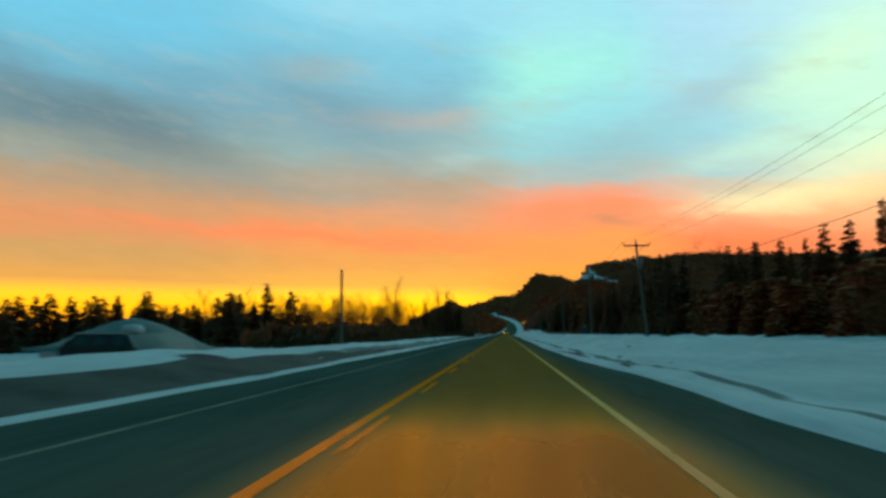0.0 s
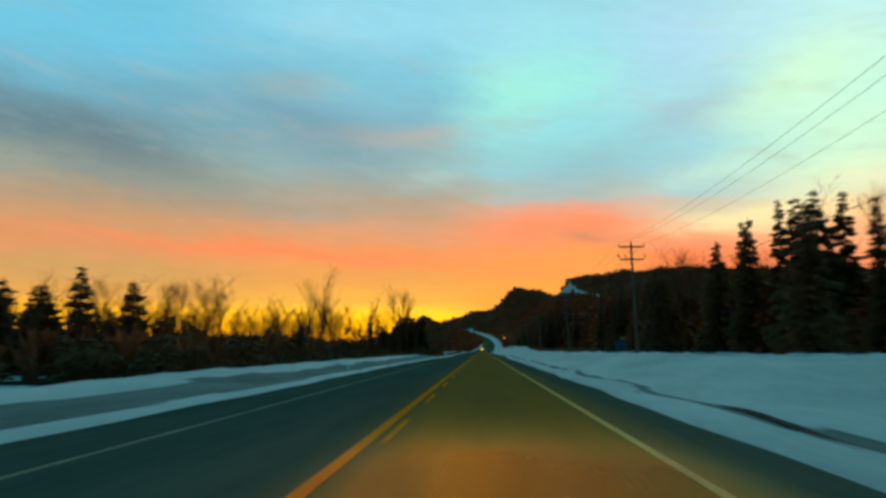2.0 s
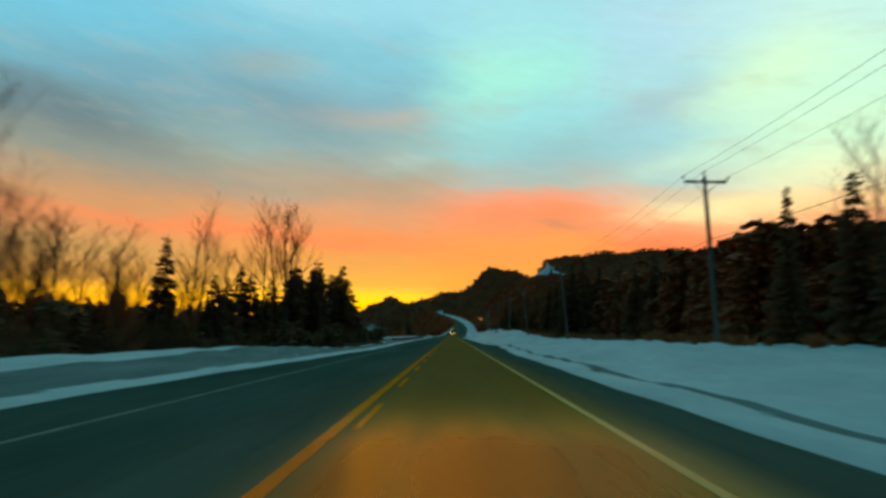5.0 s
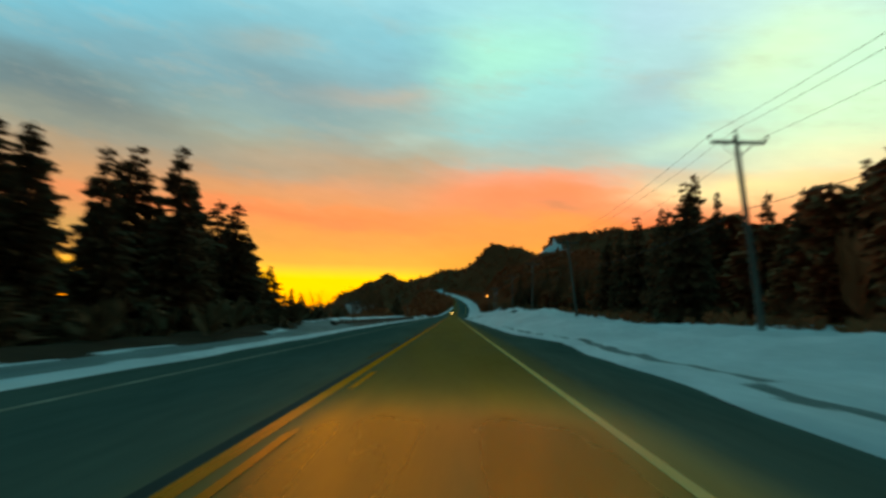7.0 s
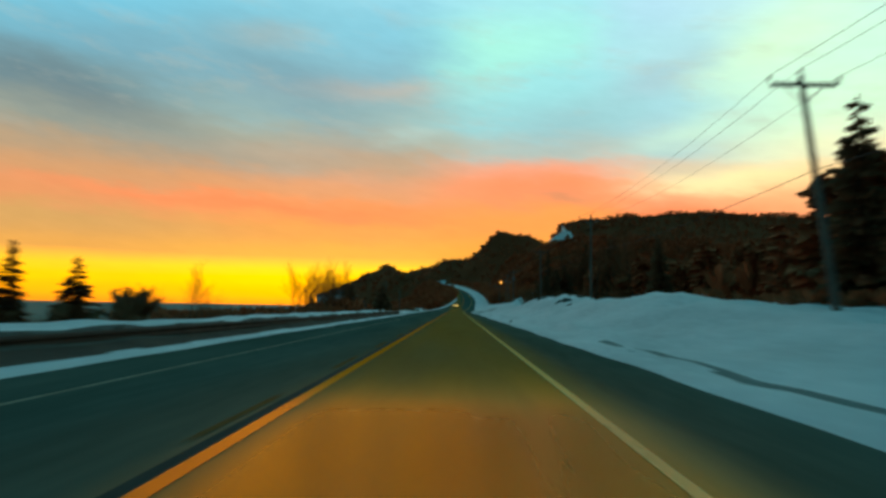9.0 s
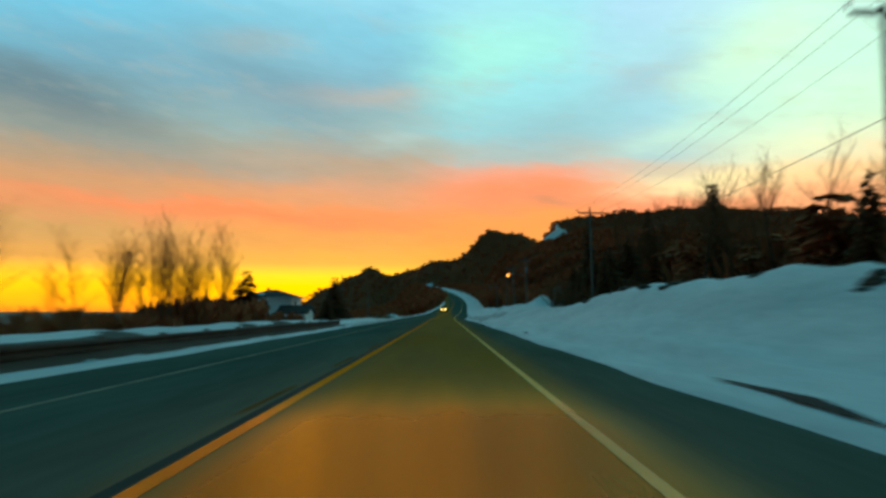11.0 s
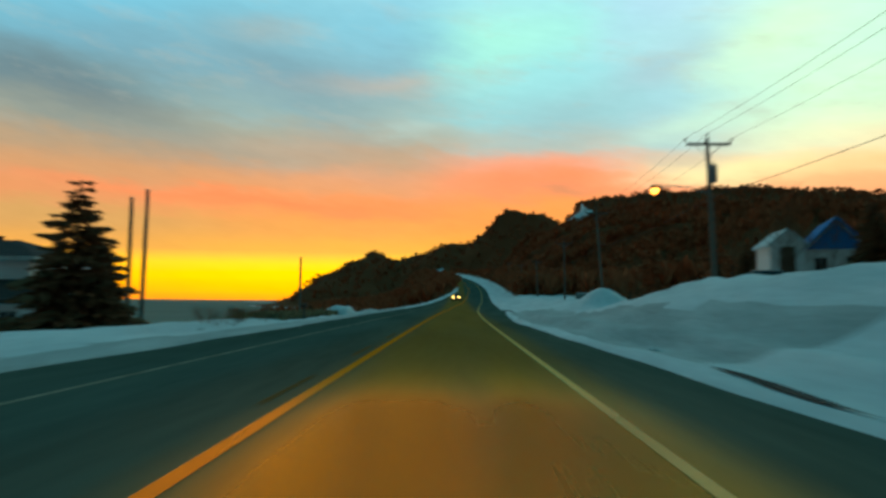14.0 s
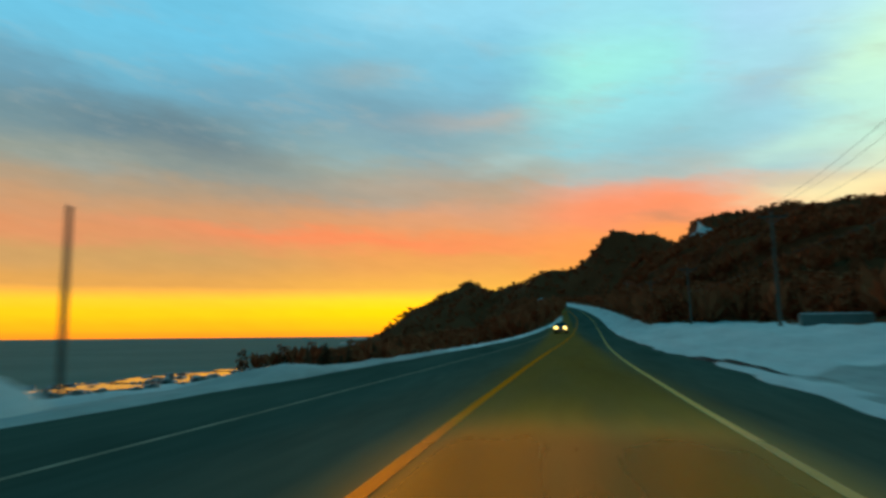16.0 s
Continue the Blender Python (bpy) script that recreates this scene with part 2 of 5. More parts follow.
def headlight_pool(m, bands, lean=4.8, gloss=0.06, pool_colour=(0.27, 0.165, 0.016), tint=(1.0, 0.68, 0.10), pool_metal=0.75):
    """Imitates a pool of headlight on the surface within bands (x0, x1, soft edge, share), patchy; lean tilts the
    normal forward by so many degrees.
    """
    nt = m.node_tree
    bs = nt.nodes["Principled BSDF"]

    def math_node(op, a, b):
        q = nt.nodes.new("ShaderNodeMath")
        q.operation = op
        for k, v in enumerate((a, b)):
            if isinstance(v, (int, float)):
                q.inputs[k].default_value = v
            else:
                nt.links.new(v, q.inputs[k])
        return q.outputs[0]

    co = nt.nodes.new("ShaderNodeTexCoord")
    sp = nt.nodes.new("ShaderNodeSeparateXYZ")
    nt.links.new(co.outputs["Object"], sp.inputs[0])
    no = nt.nodes.new("ShaderNodeTexNoise")
    no.inputs["Scale"].default_value, no.inputs["Detail"].default_value = 0.7, 6
    mp = nt.nodes.new("ShaderNodeMapping")
    mp.inputs["Scale"].default_value = (1.2, 0.12, 1)
    nt.links.new(co.outputs["Object"], mp.inputs[0])
    nt.links.new(mp.outputs[0], no.inputs["Vector"])
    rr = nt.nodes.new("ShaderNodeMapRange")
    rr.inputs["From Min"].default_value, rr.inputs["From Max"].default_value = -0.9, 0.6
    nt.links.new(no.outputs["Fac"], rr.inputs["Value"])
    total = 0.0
    for x0, x1, soft, pool_share in bands:
        fac = math_node("MULTIPLY", rr.outputs[0], pool_share)
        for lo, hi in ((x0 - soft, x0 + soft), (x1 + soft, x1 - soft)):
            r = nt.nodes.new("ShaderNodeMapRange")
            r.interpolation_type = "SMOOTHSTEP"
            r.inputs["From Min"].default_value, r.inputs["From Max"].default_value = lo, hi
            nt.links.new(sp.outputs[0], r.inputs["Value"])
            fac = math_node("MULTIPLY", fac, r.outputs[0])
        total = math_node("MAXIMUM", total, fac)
    # gloss fades at the flattest angles, which bounds the imitated headlight pool
    lw = nt.nodes.new("ShaderNodeLayerWeight")
    lw.inputs["Blend"].default_value = 0.5
    steep = nt.nodes.new("ShaderNodeMapRange")
    steep.interpolation_type = "SMOOTHSTEP"
    steep.inputs["From Min"].default_value, steep.inputs["From Max"].default_value = 0.985, 0.84
    nt.links.new(lw.outputs["Facing"], steep.inputs["Value"])
    # plain road value first, then the value inside the imitated headlight pool
    for socket, full, off_pool, worn in (("Roughness", 0.9, 0.85, 0.27), ("Specular IOR Level", 1.0, 0.0, gloss)):
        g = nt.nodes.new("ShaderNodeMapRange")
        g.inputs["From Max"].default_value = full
        g.inputs["To Min"].default_value, g.inputs["To Max"].default_value = off_pool, worn
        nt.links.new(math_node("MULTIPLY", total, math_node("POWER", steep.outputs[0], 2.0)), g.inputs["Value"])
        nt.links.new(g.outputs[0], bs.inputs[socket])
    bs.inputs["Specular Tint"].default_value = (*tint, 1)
    # amber-tinted metallic share imitates headlight thrown back by the surface
    nt.links.new(math_node("MULTIPLY", total, pool_metal), bs.inputs["Metallic"])
    # amber brown put into the base colour in place of headlight on the lane
    if pool_colour:
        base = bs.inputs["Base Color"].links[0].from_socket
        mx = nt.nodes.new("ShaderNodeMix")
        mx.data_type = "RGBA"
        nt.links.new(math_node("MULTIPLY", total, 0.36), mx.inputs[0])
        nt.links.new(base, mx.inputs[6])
        mx.inputs[7].default_value = (*pool_colour, 1)
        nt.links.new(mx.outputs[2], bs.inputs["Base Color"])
    # fine unevenness; the tilted normal mirrors the low orange sky in place of headlight
    fn = nt.nodes.new("ShaderNodeTexNoise")
    fn.inputs["Scale"].default_value, fn.inputs["Detail"].default_value = 45.0, 1
    nt.links.new(co.outputs["Object"], fn.inputs["Vector"])
    ma = nt.nodes.new("ShaderNodeVectorMath")
    ma.operation = "MULTIPLY_ADD"
    nt.links.new(fn.outputs["Color"], ma.inputs[0])
    ma.inputs[1].default_value = (0.2, 0.24, 0.0)
    ma.inputs[2].default_value = (-0.1, math.tan(radians(lean)) - 0.12, 1.0)
    nm = nt.nodes.new("ShaderNodeVectorMath")
    nm.operation = "NORMALIZE"
    nt.links.new(ma.outputs[0], nm.inputs[0])
    nt.links.new(nm.outputs[0], bs.inputs["Normal"])


# imitated headlight over the driven lane, with a faint spill around it
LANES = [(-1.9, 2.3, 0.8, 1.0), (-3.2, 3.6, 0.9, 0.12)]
headlight_pool(M_ASPHALT, LANES)
M_TAR = material("tar_seal", (0.038, 0.048, 0.042), (0.066, 0.080, 0.070), 0.9, 1.0, 0.2, 20, spec=0.05)
# yellow paint with the orange of headlights mixed into its colour
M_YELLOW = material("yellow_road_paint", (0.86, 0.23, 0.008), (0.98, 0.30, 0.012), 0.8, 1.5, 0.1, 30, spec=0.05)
M_WHITE = material("white_road_paint", (0.18, 0.165, 0.12), (0.50, 0.46, 0.35), 0.8, 1.5, 0.1, 30, spec=0.05)
M_NEEDLE = material("spruce_needles", (0.19, 0.098, 0.050), (0.31, 0.165, 0.09), 0.9, 1.2, spec=0.02, vary=0.3)
M_HILLWOOD = material("winter_woods", (0.42, 0.135, 0.058), (0.55, 0.19, 0.088), 1.0, 0.05, spec=0.02, stretch=(1, 1, 0.6))
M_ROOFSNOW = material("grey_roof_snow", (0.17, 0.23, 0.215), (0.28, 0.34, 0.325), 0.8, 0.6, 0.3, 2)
# white edge line paint with the amber of headlights put into its colour
M_CREAM = material("headlit_road_paint", (0.84, 0.50, 0.17), (0.96, 0.61, 0.24), 0.8, 1.5, 0.1, 30, spec=0.05)
M_FADED = material("faded_yellow_paint", (0.10, 0.062, 0.030), (0.26, 0.13, 0.035), 0.8, 1.5, 0.1, 30, spec=0.05)
headlight_pool(M_FADED, LANES, gloss=0.02, pool_colour=None, pool_metal=0.0)
# metallic share and tint imitate headlights shining on the yellow and cream lines
for m, pool_metal, tint in ((M_YELLOW, 0.45, (1.0, 0.68, 0.03)), (M_WHITE, 0.0, (1, 1, 1)), (M_CREAM, 0.3, (1.0, 0.7, 0.25))):
    headlight_pool(m, [(-2.4, 2.4, 0.3, 1.0)], gloss=0.02, pool_colour=None, tint=tint, pool_metal=pool_metal)
# grey of slush, with shade on the left bank also put into the colour
M_SLUSHSHADE = material("slush_and_shade", (0.085, 0.145, 0.138), (0.24, 0.33, 0.325), 0.85, 0.6, 0.6, 3, stretch=(2, 0.35, 2))
M_BARK = material("bark", (0.04, 0.03, 0.024), (0.11, 0.085, 0.065), 1.0, 3, 0.6, 12, stretch=(1, 1, 0.25))
M_TWIG = material("bare_twigs", (0.15, 0.065, 0.030), (0.28, 0.13, 0.065), 1.0, 3, spec=0.02, vary=0.3)
M_DRYBRUSH = material("dry_brushwood", (0.32, 0.25, 0.15), (0.48, 0.38, 0.23), 1.0, 2, spec=0.02)
M_POLE = material("weathered_pole_wood", (0.10, 0.085, 0.07), (0.25, 0.22, 0.18), 0.95, 3, 0.5, 14, stretch=(1, 1, 0.08))
M_ARM = material("crossarm_wood", (0.09, 0.075, 0.06), (0.20, 0.17, 0.14), 0.95, 5, 0.3, 20)
M_METAL = material("galvanised_steel", (0.22, 0.23, 0.24), (0.38, 0.39, 0.40), 0.45, 4, 0.1, 20, metal=0.8)
M_CAN = material("grey_enamel", (0.16, 0.17, 0.18), (0.24, 0.25, 0.26), 0.5, 3)
M_CERAMIC = material("brown_glaze", (0.10, 0.07, 0.05), (0.22, 0.18, 0.15), 0.3, 6)
M_WIRE = material("wire", (0.03, 0.03, 0.03), (0.06, 0.06, 0.06), 0.6, 3)
M_SEA = material("sea_water", (0.115, 0.205, 0.175), (0.17, 0.275, 0.23), 0.75, 0.02, 0.8, 0.25, spec=0.08, stretch=(1, 1, 1))


# ---------------------------------------------------------------- mesh helpers
class Shape:
    """Vertices and faces of one mesh, gathered piece by piece."""

    def __init__(self):
        self.v, self.f = [], []

    def add(self, verts, faces):
        k = len(self.v)
        self.v.extend(verts)
        self.f.extend([tuple(i + k for i in f) for f in faces])
        return self

    def box(self, x, y, z, sx, sy, sz, m=None, chamfer=0.0):
        """A box by its centre and size, its upright edges cut by chamfer."""
        hx, hy, hz = sx / 2, sy / 2, sz / 2
        if chamfer:
            c = min(chamfer, hx * 0.9, hy * 0.9)
            ring = [(-hx + c, -hy), (hx - c, -hy), (hx, -hy + c), (hx, hy - c), (hx - c, hy), (-hx + c, hy), (-hx, hy - c), (-hx, -hy + c)]
        else:
            ring = [(-hx, -hy), (hx, -hy), (hx, hy), (-hx, hy)]
        n = len(ring)
        vs = [Vector((x + a, y + b, z + s)) for s in (-hz, hz) for a, b in ring]
        if m:
            vs = [m @ p for p in vs]
        fs = [tuple(range(n))[::-1], tuple(range(n, 2 * n))] + [(i, (i + 1) % n, n + (i + 1) % n, n + i) for i in range(n)]
        return self.add([tuple(p) for p in vs], fs)

    def tube(self, pts, radii, sides=8, caps=True):
        """A round bar along points."""
        rings = []
        pts = [Vector(p) for p in pts]
        for i, p in enumerate(pts):
            d = (pts[min(i + 1, len(pts) - 1)] - pts[max(i - 1, 0)]).normalized()
            a = d.orthogonal().normalized() if abs(d.z) > 0.9 else d.cross(Vector((0, 0, 1))).normalized()
            b = d.cross(a)
            r = radii[i] if isinstance(radii, (list, tuple)) else radii
            rings += [tuple(p + (a * math.cos(6.28319 * k / sides) + b * math.sin(6.28319 * k / sides)) * r) for k in range(sides)]
        fs = [(i * sides + k, i * sides + (k + 1) % sides, (i + 1) * sides + (k + 1) % sides, (i + 1) * sides + k)
              for i in range(len(pts) - 1) for k in range(sides)]
        if caps:
            fs += [tuple(range(sides))[::-1], tuple(range(len(rings) - sides, len(rings)))]
        return self.add(rings, fs)

    def mesh(self, name, mat, smooth=False):
        me = bpy.data.meshes.new(name)
        me.from_pydata(self.v, [], self.f)
        me.materials.append(mat)
        if smooth:
            me.polygons.foreach_set("use_smooth", [True] * len(me.polygons))
        me.update()
        return me


def part(name, shape, mat, parent, label="", smooth=False):
    """One mesh object under a thing or a part."""
    me = shape if isinstance(shape, bpy.types.Mesh) else shape.mesh(name, mat, smooth)
    ob = new(name, me)
    ob.parent = parent
    if label:
        ob["label"] = label
    return ob


def thing(name, label, category, m=None, group="", kind=""):
    ob = new(name)
    ob.empty_display_size = 0.2
    if m is not None:
        ob.matrix_basis = m
    return tagged(ob, label, category, group, kind)


# ---------------------------------------------------------------- the lie of the land
SEA_Z = -4.5


def smooth_curve(ys, vs, half=2):
    grid = np.arange(-400, 4000, 2.5)
    val = np.interp(grid, ys, vs)
    for _ in range(2):
        val = np.convolve(np.pad(val, half, "edge"), np.ones(2 * half + 1) / (2 * half + 1), "valid")
    return lambda y: np.interp(y, grid, val)


road_x = smooth_curve([-400, 385, 410, 440, 465, 530, 570, 640, 720, 800, 894, 980, 1300], [0, 0, 0.4, 1.5, 2.9, 5.2, 6.0, 4.5, 0, -8, -20, -26, -26], 8)
road_z = smooth_curve([-400, 405, 440, 470, 500, 540, 640, 720, 800, 894, 980, 1300], [0, 0, 0.25, 0.8, 1.7, 3.6, 9.5, 14.0, 18.5, 23, 25, 25], 8)
bank_r = smooth_curve([0, 40, 100, 200, 235, 254, 262, 272, 282, 298, 310, 322, 335, 345, 352, 361, 368, 373, 380, 389, 398, 415, 440, 520, 560],
                      [0.75, 0.8, 0.8, 0.75, 1.0, 2.1, 1.9, 1.6, 2.4, 2.5, 2.0, 1.55, 1.4, 1.8, 2.1, 2.15, 2.1, 1.2, 0.6, 0.65, 0.9, 1.1, 1.1, 1.0, 0.9])
bank_l = smooth_curve([-20, 22, 40, 60, 150, 170, 196, 212, 225, 320, 330, 370, 380, 412, 460, 560], [0.55, 0.55, 0.38, 0.35, 0.4, 0.14, 0.14, 0.4, 0.5, 0.5, 0.22, 0.2, 0.03, 0.03, 0.15, 0.3])
edge_r = smooth_curve([-100, 22, 33, 52, 90, 110, 172, 182, 190, 200, 208, 215, 260, 288, 310, 340, 378, 388, 398, 410, 440, 470, 500],
                      [3.9, 3.75, 3.15, 2.95, 3.2, 3.3, 3.5, 4.3, 4.1, 5.0, 4.6, 3.7, 3.8, 3.65, 3.65, 3.75, 3.15, 3.5, 4.2, 4.4, 4.3, 3.6, 3.4], 1)
edge_l = smooth_curve([-100, 20, 60, 100, 140, 175, 200, 235, 280, 330, 365, 385, 410, 500, 545], [-6.2, -6.0, -6.1, -6.7, -6.7, -5.8, -6.1, -6.7, -6.8, -6.9, -6.9, -7.3, -7.6, -6.8, -5.2])
hollow_l = smooth_curve([-100, 20, 80, 120, 200, 320, 360, 383, 398, 420, 520], [1.6, 1.6, 1.2, 0.7, 0.6, 0.9, 1.0, 1.3, 3.0, 3.5, 3.2])
coast_x = smooth_curve([-400, 180, 250, 300, 400, 470, 520, 600, 760, 900, 1000, 1080, 1200, 1500, 2000],
                       [-130, -120, -75, -60, -52, -46, -40, -45, -95, -160, -190, -195, -205, -300, -500])


def ridge(x, y, line, width, power=1.2, back=3.0):
    """Height of a hill whose crest follows line (x, y, z)."""
    best = np.zeros_like(x)
    for (x0, y0, z0), (x1, y1, z1) in zip(line[:-1], line[1:]):
        dx, dy = x1 - x0, y1 - y0
        t = np.clip(((x - x0) * dx + (y - y0) * dy) / (dx * dx + dy * dy), 0, 1)
        d = np.hypot(x - x0 - t * dx, y - y0 - t * dy)
        w = np.where(y > y0 + t * dy, width * back, width)
        best = np.maximum(best, (z0 + t * (z1 - z0)) * np.clip(1 - d / w, 0, 1) ** power)
    return best


PEAK = [(-70, 1000, 33), (-36, 960, 39), (-17, 944, 45), (-5, 938, 50.5), (4.2, 938, 52), (13.6, 938, 54.5), (20.6, 938, 59), (30, 938, 66), (35.7, 938, 73), (39.5, 938, 79), (42.5, 938, 82.5), (51, 938, 83), (58, 939, 80.5), (74, 945, 78), (81, 950, 74), (90, 958, 69)]
LOW_HILL = [(-191.5, -7.4), (-187.2, -4.1), (-181.3, 1.0), (-163.5, 2.7), (-145.7, 5.7), (-139.8, 12.0), (-135.6, 18.4), (-123.3, 24.8), (-113.2, 29.8), (-103.1, 34.5), (-90.7, 38.3), (-83.0, 40.4), (-78.8, 43.8), (-74.6, 45.5), (-68.6, 43.0), (-62.7, 39.2), (-52.5, 35.8), (-45.3, 37.5), (-37.8, 40.0), (-16.9, 43.4)]
PLATEAU = [(121, 1012, 99), (125.7, 1012, 102), (149, 1012, 102), (155, 1012, 100.5), (170, 1012, 104), (200, 1012, 108.5), (236, 1012, 112), (258, 1014, 116.5), (281, 1018, 114), (355, 1030, 116), (460, 1100, 124), (600, 1300, 150), (900, 1500, 175), (1500, 1700, 190)]
SHOULDER = [(62, 770, 44), (88, 700, 50), (104, 634, 43), (125, 590, 39), (143, 560, 34), (175, 510, 30), (260, 430, 30), (420, 300, 34), (560, 100, 40), (600, -200, 40)]


def headland(x, y):
    """The wooded head by the sea, its crest running across at y = 970."""
    crest = np.interp(x, [p[0] for p in LOW_HILL], [p[1] for p in LOW_HILL], right=0.0)
    d = y - 970.0
    return crest * np.clip(1 - np.abs(d) / np.where(d > 0, 90.0, np.clip(70 + 0.5 * (x + 140), 45, 105)), 0, 1) ** 0.9


def land(x, y):
    """Ground height and cover: 0 snow, 1 ploughed snow, 2 woodland floor, 3 open hillside, 4 bare earth, 5 slush and
    bank shade, 7 trodden snow.
    """
    x, y = np.asarray(x, float), np.asarray(y, float)
    rx, rz = road_x(y), road_z(y)
    u = x - rx
    wob = 0.35 * np.sin(y * 0.31 + np.sin(y * 0.07) * 2) + 0.25 * np.sin(y * 0.9 + x * 0.3)
    er, el_ = edge_r(y) + (0.16 + 0.4 * np.clip((y - 385) / 10, 0, 1) * np.clip((450 - y) / 20, 0, 1)) * wob, edge_l(y) + 0.2 * wob
    # right side: flat dirty verge, bank, then a shelf that rises into the woods
    br = bank_r(y) * (1 + 0.10 * wob)
    ramp = np.clip((u - er - 1.4) / 5.8, 0, 1)
    right = -0.15 + 0.25 * np.clip((u - er) / 0.45, 0, 1) + 0.05 * np.sin(y * 0.5 + u * 2) * np.clip(u - er, 0, 1)
    right += br * ramp * ramp * (3 - 2 * ramp)
    right += 1.25 * np.exp(-((u - 12.4) / 1.3) ** 2 - ((y - 350.5) / 2.2) ** 2) + 1.6 * np.exp(-((u - 10.9) / 1.8) ** 2 - ((y - 388.5) / 2.6) ** 2)
    right += 0.22 * np.exp(-((u - er - 2.2 - 0.25 * wob) / 0.45) ** 2) * np.clip((y - 230) / 20, 0.25, 1)
    rough = np.clip((u - er - 2) / 4, 0, 1) * np.clip((26 - u) / 8, 0, 1)
    right += rough * (0.10 * np.sin(0.7 * y + 1.3 * np.sin(0.9 * u)) * np.sin(1.1 * u + 0.5 * y) + 0.07 * np.sin(1.9 * y - 2.3 * u))
    fall = np.clip((u - 12.5) / 4, 0, 1)
    right = right - fall * np.clip(br - 1.3, 0, 3) * 0.8
    right += np.clip(u - 16, 0, 1e4) * 0.05 + np.clip(u - 60, 0, 1e4) * 0.02
    # left side: low ploughed bank, then level ground that sinks to the shore
    v = -u + el_
    bl = bank_l(y) * (1 + 0.22 * wob)
    left = -0.15 + 0.22 * np.clip(v / 0.4, 0, 1) + bl * np.clip((v - 0.8) / 2.2, 0, 1) ** 1.3 * np.clip((7.5 - v) / 3.2, 0.0, 1)
    reach = np.clip((-u - 12) / np.maximum(-(coast_x(y) - rx) - 12, 5), 0, 3)
    left += -hollow_l(y) * np.clip((v - 4.5 + 3.2 * np.clip((y - 386) / 14, 0, 1)) / 5, 0, 1) - (4.1 - hollow_l(y)) * np.clip(reach, 0, 1) ** 1.6 - 9 * np.clip(reach - 1, 0, 2)
    left += 2.35 * np.exp(-((u + 14.6) / 4.0) ** 2 - ((y - 403.5) / 3.6) ** 2)
    side = np.where(u > er, right, np.where(u < el_, left, -0.15))
    side = side + 0.06 * np.sin(x * 1.7 + y * 0.6) * np.sin(y * 0.8 - x * 0.4) * np.clip(np.abs(u + 1.8) - 6, 0, 1)
    z = side + rz * np.where(u > 0, np.exp(-np.clip(u - 20, 0, 1e4) / 60), np.exp(-np.clip(-u - 14, 0, 1e4) / 25))
    hills = np.maximum.reduce([ridge(x, y, PEAK, 95, 1.3, 1.0), headland(x, y), ridge(x, y, PLATEAU, 330, 1.5) * np.clip((x - 116) / 4, 0, 1), ridge(x, y, SHOULDER, 105, 1.0, 1.6) * np.clip((x - 12) / 25, 0, 1)])
    talus = 88.5 - 0.75 * np.hypot(x - 116, y - 990)
    talus = np.where((talus > 60) & (x < 140), talus, 0)
    snowy = (talus > hills) & (talus > 73.5) | (hills > 74) & (hills < 90 - 0.8 * (x - 116)) & (x > 100) & (x < 136) & (y > 930) & (y < 1010)
    hills = np.maximum(hills, talus)
    hills = hills + (2.0 * np.sin(x * 0.05 + y * 0.03) + 1.2 * np.sin(x * 0.13 - y * 0.11)) * np.clip(hills / 30, 0, 1)
    hills = hills - 9 * np.exp(-hills / 5)
    far = np.clip((y - 880) / 30, 0, 1)
    clear = np.maximum(np.clip((np.abs(u) - 12) / 40, 0, 1), far)
    keep = np.clip((y - 520) / 60, 0, 1) * clear + (1 - np.clip((y - 520) / 60, 0, 1)) * np.clip((u - 45) / 50, 0, 1)
    z = np.maximum(z, SEA_Z - 9)
    z = np.maximum(z, z * (1 - keep) + hills * keep)
    cover = np.zeros_like(z)
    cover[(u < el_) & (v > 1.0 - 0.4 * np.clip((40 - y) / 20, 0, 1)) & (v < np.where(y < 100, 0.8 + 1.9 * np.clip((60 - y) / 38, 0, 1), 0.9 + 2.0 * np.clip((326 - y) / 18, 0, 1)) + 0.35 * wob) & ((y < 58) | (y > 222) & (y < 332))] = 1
    nz = 1.4 * np.sin(y * 0.37) + 1.1 * np.sin(y * 0.83 + 1.7)
    cover[(u > 19 + nz) | (y > 470 + 3 * nz) & (z > -4.4) & (u < -10.5 + np.clip((y - 490) / 18, 0, 4.6)) | (y > 486) & (u > 9) | (u < np.interp(y, [150, 168, 196, 206, 218, 246], [-13.2, -7.7, -7.7, -9.2, -10.6, -11.5]) + np.clip(0.5 * nz, -0.35, 0.35)) & (u > -36 + 3 * nz) & (y > 88 + 0.5 * nz * nz) & (y < 246 + 2 * nz)] = 2
    cover[(y > 700) & (z > -4.8) & (u < -6) | (y > 903) & (z > -3)] = 2
    cover[snowy | (np.abs(z - 70) < 1.4) & (np.abs(x - 139) < 9) & (y > 880) & (y < 1010) | (np.abs(z - 57) < 1.6) & (np.abs(x - 121) < 8) & (y > 880) & (y < 1010)] = 3
    cover[(y > 268) & (y < 306) & (u > 10.6) & (u < 15) & (np.sin(y * 0.83) + np.sin(u * 1.9 + y * 0.35) > 0.9)] = 4
    cover[(y > 500) & (y < 903) & (u > 3) & (u < 9 - np.clip((y - 490) / 30, 0, 1) * 4.7)] = 0
